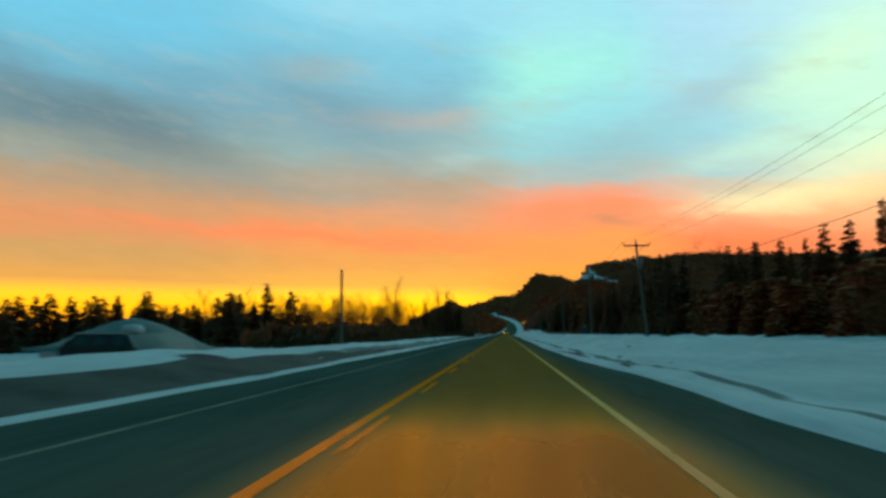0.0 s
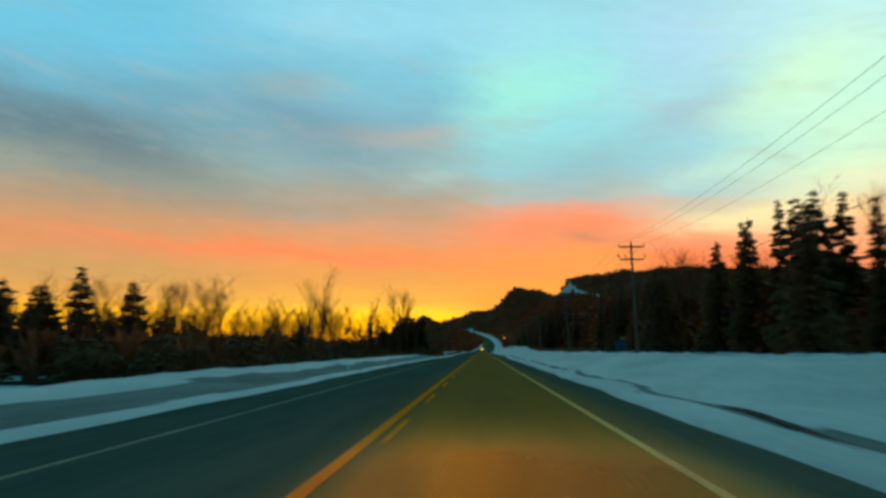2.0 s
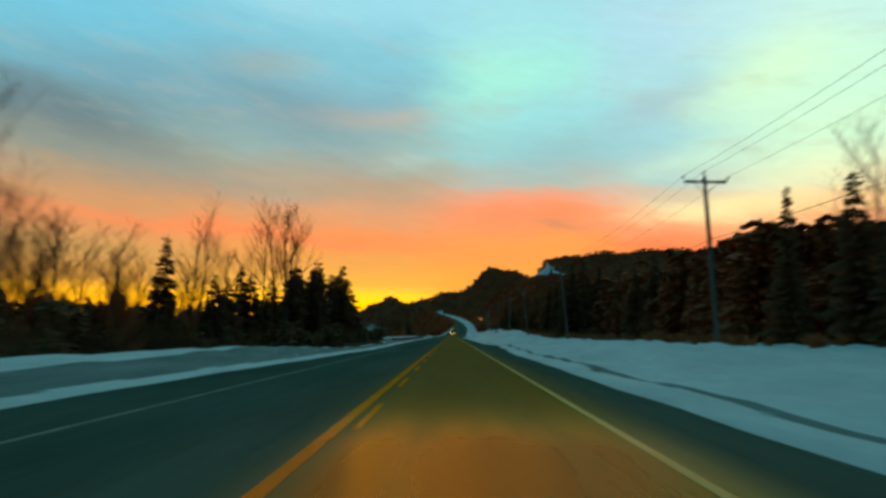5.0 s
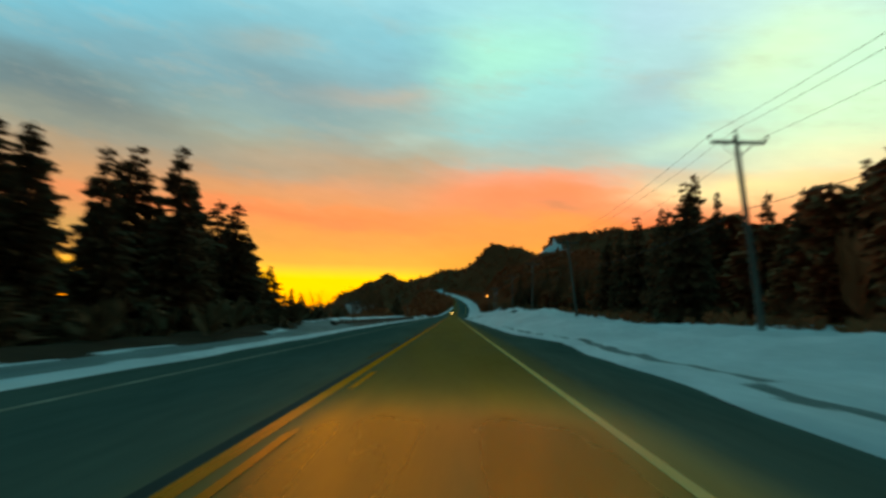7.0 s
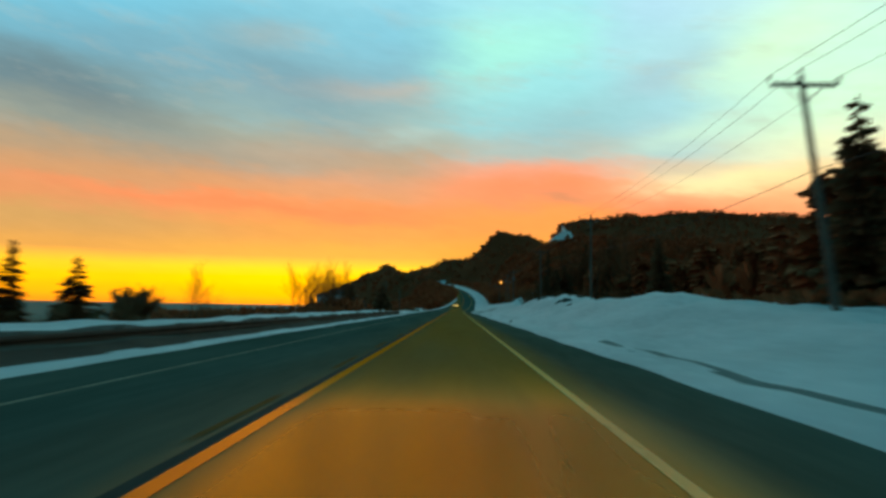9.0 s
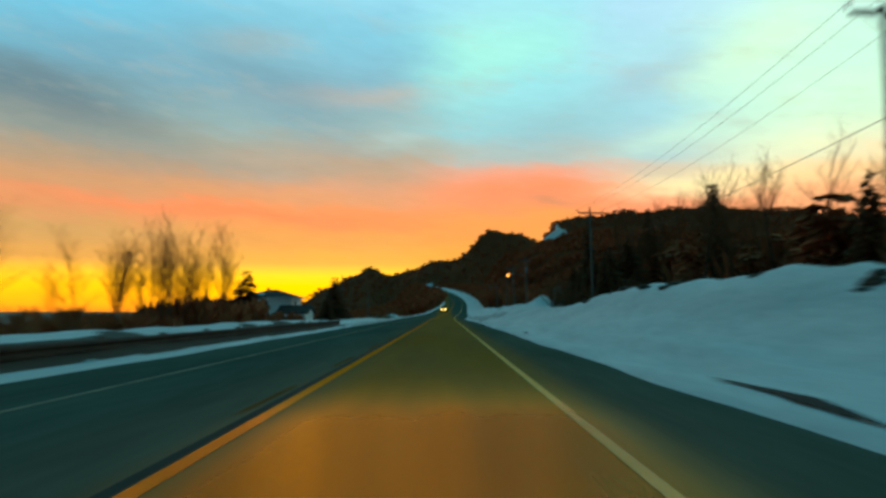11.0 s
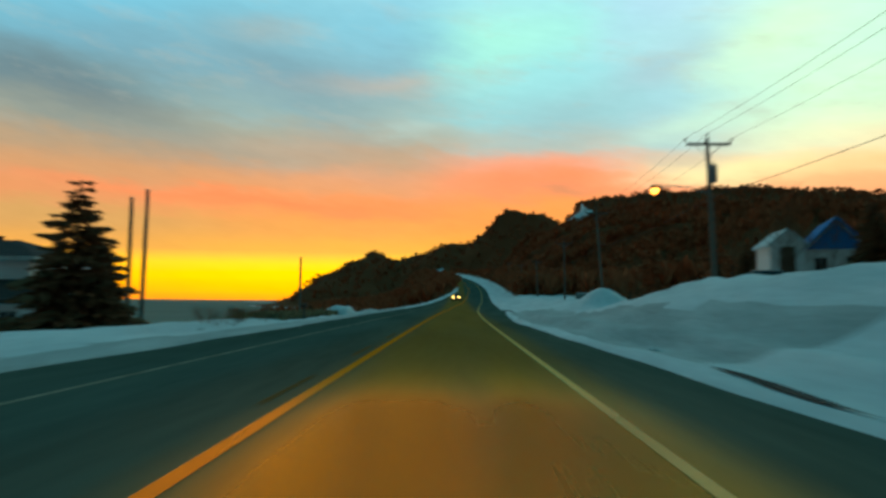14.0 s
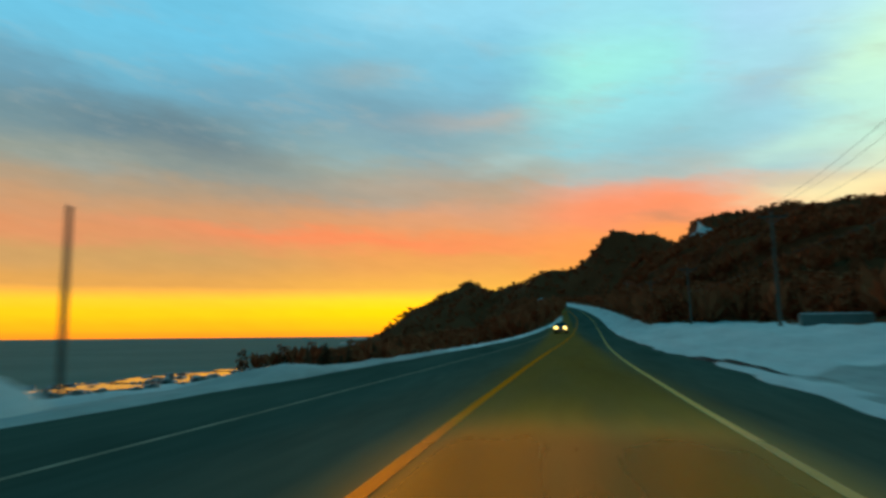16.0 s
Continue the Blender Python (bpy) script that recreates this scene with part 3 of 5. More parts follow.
    cover[(u < el_) & (v > 0.95) & (v < np.interp(y, [120, 160, 168, 200, 212], [2.5, 3.4, 1.9, 1.9, 3.4]) + 0.3 * wob) & ((y > 58) & (y < 222) | (v > 0.8 + 1.9 * np.clip((60 - y) / 38, 0, 1) + 0.35 * wob) & (v < 6.0 - 3.0 * np.clip((y - 18) / 34, 0, 1)) & (y <= 58)) | (u > er + 1.2 + 0.2 * wob) & (u < er + 1.55 + 0.1 * wob) & (y < 240)] = 5
    cover[(u < el_) & (v > 0.95) & (v < 1.75) & (y > 224) & (y < 320) | (u < el_) & (v > 1.9 + 0.4 * wob) & (v < 7.0 + nz) & (y > 372) & (y < 391)] = 4
    cover[(u < el_) & (v > 0.15) & (v < 1.5 + 0.3 * wob) & (y > 322) & (y < 425)] = 7
    cover[(u > er + 0.7) & (u < er + 4.2 + 0.6 * wob) & (y > 348) & (y < 402)] = 7
    cover[(u < -13.5 + 0.5 * nz) & (u > -32) & (y > 284 + 2 * nz) & (y < 336)] = 2
    return z, cover


def height(x, y):
    return float(land(np.array([x]), np.array([y]))[0][0])


xs = np.unique(np.concatenate([-np.geomspace(14, 3200, 46), np.linspace(-13.5, -8.4, 16), np.linspace(-8.2, -5.2, 19), np.linspace(-4, 2.6, 4), np.linspace(2.8, 6.6, 24), np.linspace(6.8, 17, 34),
                               np.linspace(17.5, 60, 26), np.linspace(64, 160, 25), np.geomspace(166, 3200, 34)]))
ys = np.unique(np.concatenate([np.linspace(-200, -10, 20), np.linspace(-8, 500, 330), np.linspace(503, 700, 70), np.linspace(704, 1120, 120), np.geomspace(1130, 4500, 30)]))
gx, gy = np.meshgrid(xs, ys)
gz, gcover = land(gx + road_x(gy) * np.exp(-np.abs(gx) / 60), gy)
gpx = gx + road_x(gy) * np.exp(-np.abs(gx) / 60)
nx, ny = len(xs), len(ys)
idx = np.arange(nx * ny).reshape(ny, nx)
quads = np.stack([idx[:-1, :-1], idx[:-1, 1:], idx[1:, 1:], idx[1:, :-1]], -1).reshape(-1, 4)
me = bpy.data.meshes.new("ground")
me.from_pydata(np.stack([gpx, gy, gz], -1).reshape(-1, 3).tolist(), [], quads.tolist())
for m in (M_SNOW, M_OLDSNOW, M_WOODFLOOR, M_ROCKSNOW, M_EARTH, M_SLUSHSHADE, M_LITTER, M_GREYSNOW):
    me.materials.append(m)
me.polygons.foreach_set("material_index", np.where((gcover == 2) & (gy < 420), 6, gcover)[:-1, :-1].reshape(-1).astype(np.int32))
me.polygons.foreach_set("use_smooth", [True] * len(me.polygons))
me.update()
ground = tagged(new("ground", me), "snow-covered roadside ground rising into dark wooded hills", "ground", kind="structure")

sea = Shape()
sea.add([(-4500, -400, SEA_Z), (-20, -400, SEA_Z), (-20, 4600, SEA_Z), (-4500, 4600, SEA_Z)], [(0, 1, 2, 3)])
tagged(new("water", sea.mesh("water", M_SEA)), "calm dark grey-teal sea reaching the horizon", "sea", kind="structure")

# ---------------------------------------------------------------- road
road = thing("road", "two-lane asphalt road with yellow centre lines and white edge lines", "road", kind="structure")
RY = np.concatenate([np.arange(-60, 408, 12.0), np.arange(408, 1100, 5.0)])


def strip(x0, x1, lift, ya=-60.0, yb=905.0, thick=0.0, drift=0.0):
    """A band that follows the road between two offsets."""
    y = RY[(RY > ya) & (RY < yb)]
    y = np.concatenate([[ya], y, [yb]])
    s = Shape()
    cx, cz = road_x(y) + np.interp(y, [-60, 25, 95], [drift, drift, 0.0]), road_z(y)
    vs, fs = [], []
    for k in range(len(y)):
        vs += [(cx[k] + x0, y[k], cz[k] + lift), (cx[k] + x1, y[k], cz[k] + lift)]
    fs = [(2 * k, 2 * k + 1, 2 * k + 3, 2 * k + 2) for k in range(len(y) - 1)]
    if thick:
        n = len(vs)
        vs += [(a, b, c - thick) for a, b, c in vs]
        fs += [(2 * k, 2 * k + 2, n + 2 * k + 2, n + 2 * k) for k in range(len(y) - 1)]
        fs += [(2 * k + 1, n + 2 * k + 1, n + 2 * k + 3, 2 * k + 3) for k in range(len(y) - 1)]
        fs += [(0, n, n + 1, 1), (n - 2, n - 1, 2 * n - 1, 2 * n - 2)]
    return s.add(vs, fs)


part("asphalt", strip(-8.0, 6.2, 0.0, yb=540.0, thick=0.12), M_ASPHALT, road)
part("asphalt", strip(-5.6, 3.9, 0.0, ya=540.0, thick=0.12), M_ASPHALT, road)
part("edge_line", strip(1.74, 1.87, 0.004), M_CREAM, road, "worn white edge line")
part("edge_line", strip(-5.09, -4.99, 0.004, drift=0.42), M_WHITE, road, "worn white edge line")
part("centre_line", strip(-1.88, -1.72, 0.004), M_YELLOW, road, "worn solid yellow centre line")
part("sealed_joint", strip(-2.03, -1.90, 0.003, 165, 335), M_TAR, road, "black tar-sealed joint")
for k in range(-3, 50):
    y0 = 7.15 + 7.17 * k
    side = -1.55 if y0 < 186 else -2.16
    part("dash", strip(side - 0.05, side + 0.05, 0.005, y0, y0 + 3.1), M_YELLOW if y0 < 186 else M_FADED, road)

# ---------------------------------------------------------------- trees
def spruce_shapes(seed, tall, wide, whorls, sprays, boughs=True):
    """Trunk and crown of a spruce, drooping boughs set with needle sprays."""
    rnd = random.Random(seed)
    trunk, crown = Shape(), Shape()
    bend = rnd.uniform(-0.15, 0.15)
    spine = lambda h: Vector((bend * math.sin(h * 2.4), bend * 0.6 * math.sin(h * 1.7 + seed), h * tall))
    trunk.tube([spine(k / 6) for k in range(7)], [0.016 * tall * (1 - 0.93 * k / 6) + 0.012 for k in range(7)], 6)
    for w in range(whorls):
        h = 0.07 + 0.90 * (w + rnd.random() * 0.6) / whorls
        reach = wide * ((1 - h) ** 0.75) * rnd.uniform(0.6, 1.12) + 0.10
        if rnd.random() < 0.06:
            reach *= 0.45
        turn = rnd.random() * 6.28
        n = max(5, int(4 + 5 * (1 - h)))
        for b in range(n):
            if rnd.random() < 0.1:
                continue
            a = turn + 6.28 * b / n + rnd.uniform(-0.3, 0.3)
            r = reach * rnd.uniform(0.65, 1.1)
            out = Vector((math.cos(a), math.sin(a), 0))
            side = Vector((-math.sin(a), math.cos(a), 0))
            o = spine(min(0.985, max(0.05, h + rnd.uniform(-1.7, 1.7) / whorls)))
            droop = r * rnd.uniform(0.22, 0.5) * (1.15 - h)
            tip = o + out * r + Vector((0, 0, -droop + (0.12 * r if h > 0.6 else 0)))
            mid = o + out * r * 0.55 + Vector((0, 0, -droop * 0.35))
            if boughs:
                crown.tube([o, tip], [0.02 + 0.008 * r, 0.008], 3, False)
            for s in range(sprays):
                f = 0.18 + 0.82 * (s + rnd.random()) / sprays
                p = o.lerp(mid, f / 0.55) if f < 0.55 else mid.lerp(tip, (f - 0.55) / 0.45)
                ln = r * (0.46 - 0.26 * f) * rnd.uniform(0.7, 1.3) + 0.07
                for sg in (-1, 1):
                    q = p + side * sg * ln + out * ln * 0.6 + Vector((0, 0, -ln * rnd.uniform(0.1, 0.75)))
                    wd = ln * 0.34
                    k = len(crown.v)
                    crown.v += [tuple(p - out * wd), tuple(p + out * wd + Vector((0, 0, wd * 0.5))), tuple(q), tuple(p.lerp(q, 0.6) + Vector((0, 0, -wd * 1.3)))]
                    crown.f += [(k, k + 1, k + 2), (k, k + 3, k + 2)]
    return trunk, crown


def bare_shapes(seed, tall, spread, depth=4, stems=1):
    """Trunk and leafless crown of a birch or poplar."""
    rnd = random.Random(seed)
    trunk, crown = Shape(), Shape()

    def grow(p, d, ln, r, level):
        pts, q, e = [p], p, d
        n = (4, 2, 2, 1, 1)[level]
        for _ in range(n):
            e = (e + Vector((rnd.uniform(-1, 1), rnd.uniform(-1, 1), rnd.uniform(-0.1, 0.5))) * (0.10 if level == 0 else 0.22)).normalized()
            q = q + e * ln / n
            pts.append(q)
        if level >= 3 and stems == 1:
            a = Vector((rnd.uniform(-1, 1), rnd.uniform(-1, 1), rnd.uniform(-1, 1))).cross(e).normalized() * (r + 0.002)
            b = a.cross(e)
            crown.add([tuple(p + a), tuple(p - a * 0.5 + b * 0.87), tuple(p - a * 0.5 - b * 0.87), tuple(q)], [(0, 1, 3), (1, 2, 3), (2, 0, 3)])
        else:
            (trunk if level == 0 else crown).tube(pts, [r * (1 - 0.75 * k / n) + 0.002 for k in range(n + 1)], 6 if level == 0 else 3, level == 0)
        if level >= depth:
            return
        kids = (14, 6, 5, 3)[min(level, 3)] if stems == 1 else (11, 5, 4, 2)[min(level, 3)]
        for k in range(kids):
            f = (0.30 if level == 0 else 0.25) + (0.70 if level == 0 else 0.75) * (k + rnd.random()) / kids
            i = min(int(f * n), n - 1)
            s = pts[i].lerp(pts[i + 1], f * n - i)
            a = rnd.random() * 6.28
            up = 0.9 if level == 0 else 0.55
            dd = (Vector((math.cos(a), math.sin(a), 0)) * spread + e * up + Vector((0, 0, 0.35))).normalized()
            grow(s, dd, ln * (0.42 if level == 0 else 0.55) * rnd.uniform(0.65, 1.2) * (1.25 - 0.6 * f), r * 0.33, level + 1)

    for k in range(stems):
        a = rnd.random() * 6.28
        lean = Vector((math.cos(a), math.sin(a), 0)) * (0.05 if stems == 1 else 0.45)
        grow(Vector((lean.x * 0.3, lean.y * 0.3, -0.1)), (Vector((0, 0, 1)) + lean).normalized(), tall * rnd.uniform(0.8, 1), 0.008 * tall / (1 if stems == 1 else 2) + 0.01, 0 if stems == 1 else 1)
    if stems > 1:
        for k in range(3):
            trunk.tube([(0.05 * k, 0, -0.1), (0.05 * k + 0.1, 0.05, tall * 0.35)], [0.03, 0.012], 4)
    return trunk, crown


SPRUCE = [(t.mesh("trunk", M_BARK), c.mesh("crown", M_NEEDLE)) for t, c in
          (spruce_shapes(s, 10.0, w, n, 5) for s, w, n in ((3, 1.9, 40), (8, 2.2, 38), (14, 1.6, 44), (21, 2.5, 36), (33, 1.4, 46), (47, 2.0, 34)))]
BARE = [(t.mesh("trunk", M_BARK), c.mesh("crown", M_TWIG)) for t, c in (bare_shapes(s, 10.0, sp) for s, sp in ((2, 0.55), (5, 0.75), (9, 0.45), (12, 0.65)))]
SHRUB = [(t.mesh("stem", M_BARK), c.mesh("crown", M_TWIG)) for t, c in (bare_shapes(s, 2.4, 0.7, 3, n) for s, n in ((4, 7), (6, 9), (11, 6)))]
trnd = random.Random(77)


def plant(kind, x, y, tall, k=None, top=None, wide=1.0):
    """A tree on the ground at x, y; top gives the height of its tip above the road instead."""
    z = height(x, y) - 0.12
    if top is not None:
        tall = max(1.0, top - z)
    name, store, base, label, cat, group = {
        "spruce": ("spruce_tree", SPRUCE, 10.0, "dark green spruce standing on snowy ground", "tree", "roadside spruces"),
        "bare": ("bare_tree", BARE, 10.0, "leafless brown tree with fine upright branches", "tree", "leafless roadside trees"),
        "shrub": ("shrub", SHRUB, 2.4, "leafless brown shrub poking out of the snow", "shrub", "roadside shrubs")}[kind]
    a, b = store[trnd.randrange(len(store)) if k is None else k % len(store)]
    s = tall / base
    m = pose(x, y, z, trnd.uniform(-1.5, 1.5), trnd.uniform(-1.5, 1.5), trnd.uniform(0, 360)) @ Matrix.Diagonal((s * wide, s * wide, s, 1))
    ob = thing(name, label, cat, m, group)
    part("trunk" if kind != "shrub" else "stem", a, None, ob)
    part("crown", b, None, ob)
    return ob


# far row behind the first house, on the sea side
for k, (x, y, t) in enumerate([(-78.7, 104, 6.5), (-82.9, 112, 7.4), (-83.6, 118, 7.5), (-74, 108, 7.4), (-80, 122, 7.7), (-71.4, 114, 6.8), (-65, 106, 7.1),
                               (-71, 118, 7.4), (-63.3, 110, 7.2), (-56, 105, 7.6), (-58.6, 108.6, 7.2), (-48, 98, 5.1), (-49, 116, 7.3), (-44.5, 110, 7.8),
                               (-46.4, 119, 8.0), (-41.2, 112, 6.3), (-40, 115.5, 9.5), (-48.8, 121.5, 8.3), (-37.8, 121, 8.6)]):
    plant("spruce", x, y, 0, k, top=t, wide=1.8)
for k in range(40):
    plant("spruce", trnd.uniform(-95, -36), trnd.uniform(112, 135), 0, top=trnd.uniform(3.6, 6.8), wide=1.7)
# tall stand close to the road
for k, (x, y, t) in enumerate([(-16.5, 192.6, 8.0), (-17.5, 195.7, 8.4), (-17.2, 203.2, 8.8), (-16.8, 203.8, 9.6), (-18, 212, 8.8), (-16.2, 210.1, 8.8),
                               (-17, 217, 9.0), (-16.5, 219, 8.0), (-17.5, 226.8, 7.1), (-16.6, 228.4, 4.6), (-18, 242.8, 3.0), (-14.5, 213.6, 8.3), (-15, 218.8, 6.1),
                               (-16.5, 223.3, 7.4), (-17, 226.5, 5.0), (-17.6, 234.1, 5.4), (-17.5, 243.1, 3.6), (-17.5, 247.8, 3.3), (-16, 188, 7.4),
                               (-20.5, 214, 8.0), (-22, 221, 6.8), (-19, 184, 6.5), (-21, 187, 7.5), (-17.6, 186.5, 6.0)]):
    plant("spruce", x, y, 0, k, top=t, wide=1.55)
for k in range(10):
    plant("spruce", trnd.uniform(-34, -17), trnd.uniform(186, 236), 0, top=trnd.uniform(1.2, 3.2), wide=1.35)
for x, y, t in [(-13.5, 201, 9.0), (-14.6, 206, 8.3), (-14.9, 191.5, 7.6), (-15.4, 198.2, 8.2)]:
    plant("spruce", x, y, 0, 2, top=t, wide=1.5)
# young spruces and leafless trees between
for x, y, t in [(-19.1, 164.7, 7.2), (-17.5, 170, 5.2), (-18.4, 176, 5.6), (-16.8, 181, 4.6), (-21, 168, 4.8), (-16.5, 160, 3.2), (-20, 150, 3.0), (-18, 141, 2.8), (-22, 132, 5.2),
                (-18.5, 118, 3.6), (-21, 124, 2.8), (-17, 185, 5.4), (-26, 108, 4.4), (-30, 116, 4.0)]:
    plant("spruce", x, y, 0, top=t, wide=1.35)
for k in range(96):
    y = 100 + 88 * k / 96 + trnd.uniform(-3, 3)
    x = -trnd.uniform(20, 44)
    plant("bare", x, y, 0, top=trnd.uniform(4.0, 6.6) + (2.2 * trnd.random() if y > 140 else 0), wide=1.4)
for x, y, t in [(-24.7, 153, 10.7), (-25.5, 149, 10.2), (-20, 172, 9.2), (-21.5, 177, 9.0), (-22, 144, 8.0), (-15.5, 182.5, 12.0), (-16.6, 184.5, 11.4), (-14.9, 181, 10.4), (-17.5, 182, 10.0)]:
    plant("bare", x, y, 0, top=t)
for k in range(70):
    y = trnd.uniform(88, 188)
    plant("shrub", -trnd.uniform(14.5, 19), y, trnd.uniform(1.4, 2.8))
# low growth towards the guard rail, the house and the shore
for x, y, t in [(-15.5, 287, 4.3), (-17, 290, 4.6), (-15, 303, 4.8), (-16.5, 305, 4.8), (-16, 309, 4.0), (-19, 266, 3.6), (-21, 274, 3.8), (-24, 281, 3.4), (-18, 296, 3.2), (-20, 312, 3.6),
                (-15.5, 304, 5.8), (-16.5, 306, 6.0), (-15, 308, 5.4), (-17, 311, 6.2), (-15.6, 314, 6.0), (-16.4, 317, 5.6), (-18, 308, 5.6), (-18.5, 315, 5.8), (-14.6, 311, 4.6)]:
    plant("bare", x, y, 0, top=t * 0.93, wide=1.0)
for k in range(56):
    plant("shrub", -trnd.uniform(12.5, 26), trnd.uniform(246, 334), trnd.uniform(1.0, 2.2))
for x, y, t, k in [(-15.7, 319.8, 4.5, 3), (-29.5, 357.8, 3.6, 2), (-15.6, 364.6, 6.15, 3), (-14.8, 353, 3.4, 5), (-17.5, 322, 2.4, 1)]:
    plant("spruce", x, y, 0, k, top=t, wide=1.75)
for k in range(12):
    plant("shrub", -trnd.uniform(8.9, 11), trnd.uniform(362, 372), trnd.uniform(0.45, 0.8), wide=1.5)
for k in range(22):
    plant("shrub", -trnd.uniform(12.5, 24), trnd.uniform(372, 394), trnd.uniform(0.6, 1.2), wide=1.3)
for k in range(14):
    y = trnd.uniform(374, 391)
    plant("shrub", float(edge_l(y) + road_x(y)) - trnd.uniform(2.2, 6.0), y, trnd.uniform(0.3, 0.55), wide=1.6)
for x, y, t in [(-28.2, 447, -1.2), (-27, 450, -0.6), (-26.5, 455, 0.3), (-25.6, 458, 0.5), (-27.7, 470, -0.9), (-24.5, 463, 0.2), (-25, 476, 0.4), (-23, 483, 0.8), (-29, 462, -0.8)]:
    plant("spruce", x, y, 0, top=t, wide=1.6)
for k in range(24):
    plant("shrub", -trnd.uniform(20, 30), trnd.uniform(440, 500), trnd.uniform(0.8, 1.6))
for k in range(14):
    plant("shrub", trnd.uniform(10.8, 14.5), trnd.uniform(268, 306), trnd.uniform(0.7, 1.3))
for x, y, t in [(18, 374, 6.4), (19.5, 378, 6.8), (21, 382, 6.6), (22.5, 384, 7.0), (24, 386, 6.4), (17.5, 380, 5.6), (23, 379, 6.2)]:
    plant("bare", x, y, 0, top=t, wide=1.3)
for x, y, t in [(20, 384, 5.4), (22, 388, 5.8), (18.6, 386, 4.6), (27, 381, 7.8), (28.6, 383.5, 8.2), (26.2, 379.5, 7.0), (29.5, 381, 7.6)]:
    plant("spruce", x, y, 0, top=t, wide=1.5)
# scrub right behind the bank
for x, y, t in [(14.5, 326, 6.2), (16, 329, 7.4), (15, 333, 6.6), (17, 335, 8.0), (14.6, 338, 5.6), (16.4, 341, 7.0), (15.2, 345, 6.4), (17.4, 347, 7.4), (16.8, 348.5, 5.6), (17.6, 352, 6.8), (18, 331, 8.4), (18.4, 342, 8.2)]:
    plant("spruce", x, y, 0, top=t, wide=1.6)
for k in range(18):
    plant("shrub", trnd.uniform(12.6, 16), trnd.uniform(324, 356), trnd.uniform(1.8, 3.0), wide=1.2)
for k in range(20):
    plant("bare", trnd.uniform(20, 29), trnd.uniform(114, 160), 0, top=trnd.uniform(8.8, 11.2), wide=1.3)
for k in range(11):
    plant("bare", -trnd.uniform(14.8, 19), trnd.uniform(299, 318), 0, top=trnd.uniform(3.6, 5.0), wide=1.1)
for k in range(14):
    plant("bare", trnd.uniform(19, 28), trnd.uniform(316, 346), 0, top=trnd.uniform(8.5, 11.0), wide=1.4)
# right-hand edge of the woods
for k, (x, y, t) in enumerate([(28, 53.4, 11.3), (30, 63, 11.3), (30, 71.8, 10.8), (28, 63.7, 11), (34, 85, 11.5), (32, 83.8, 12.3), (32, 96.7, 11.7), (30, 90, 11.4), (22, 107.3, 12.1),
                               (20, 92.8, 10.9), (19, 82.4, 8.8), (17.8, 87.5, 9.7), (19.3, 99.7, 11), (19.7, 107.5, 10.5), (24, 95.4, 11.9), (22, 94.3, 11.8), (22, 101, 12.6),
                               (24, 120.8, 12), (22, 140.7, 10.6), (19, 123.4, 9.8), (17.5, 119, 8.6), (20, 151, 9.5), (18.5, 159.4, 10), (20, 155, 10), (19, 127, 10.2), (28, 80, 11.6), (27, 76, 11.0), (26, 84, 11.6), (29, 88, 12.0), (31, 93, 12.4), (33, 98, 12.6), (25, 79, 10.4)]):
    plant("spruce", x, y, 0, k, top=t)
for k, (x, y, t) in enumerate([(24, 220.8, 11.2), (22, 211.6, 9.8), (26, 212, 11.8), (20, 197.4, 8.8), (24, 202.6, 10.5), (22, 196.4, 10.3), (24, 196, 10.8), (17, 245.5, 10.6),
                               (18, 243, 10.7), (19.4, 241.8, 12.1), (22, 243.7, 11.2), (19, 230.7, 11.4), (18, 226.8, 10.6), (20, 226.6, 12.2), (18.5, 221.6, 12.6), (16.2, 216.5, 11.0),
                               (22, 225.4, 12), (22, 290.7, 9.1), (24, 299, 10), (26, 306, 10.1), (24, 324.5, 12.5), (26, 329.7, 13.5), (17, 345.6, 12.2), (24, 344.3, 13.4), (16.6, 349.6, 6.4)]):
    plant("spruce", x, y, 0, k, top=t, wide=1.08)
for x, y, t in [(25, 130, 11.2), (27, 136, 11.6), (23, 133, 10.6), (26, 145, 11.5), (29, 150, 12), (21, 139, 9.4), (30, 118, 13.5), (28, 110, 13.5), (33, 104, 13.5), (28, 334, 14), (30, 338, 14.6),
                (27, 342, 13.8), (32, 332, 14.4), (26, 318, 12.4), (28, 314, 12.4), (30, 309, 12), (31, 345, 14.8), (23, 350, 12.4), (20, 338, 11.6), (22, 334, 12.2)]:
    plant("bare", x, y, 0, top=t)
for k in range(60):
    plant("shrub", trnd.uniform(15.5, 19), trnd.choice((trnd.uniform(30, 260), trnd.uniform(320, 350))), trnd.uniform(1.2, 2.6))
for x, y in [(12.6, 391), (13.4, 393.5), (14.2, 392), (15, 390), (13.2, 389.5), (14.5, 352), (13.4, 354), (13.8, 112.5)]:
    plant("shrub", x, y, 2.2, wide=1.1)


# ---------------------------------------------------------------- woods too many to count
def flat(shape):
    """Vertices and triangles of a shape as arrays."""
    tris = [(f[0], f[k], f[k + 1]) for f in shape.f for k in range(1, len(f) - 1)]
    return np.array([tuple(v) for v in shape.v]), np.array(tris)


def joined(pair):
    return flat(Shape().add(pair[0].v, pair[0].f).add(pair[1].v, pair[1].f))


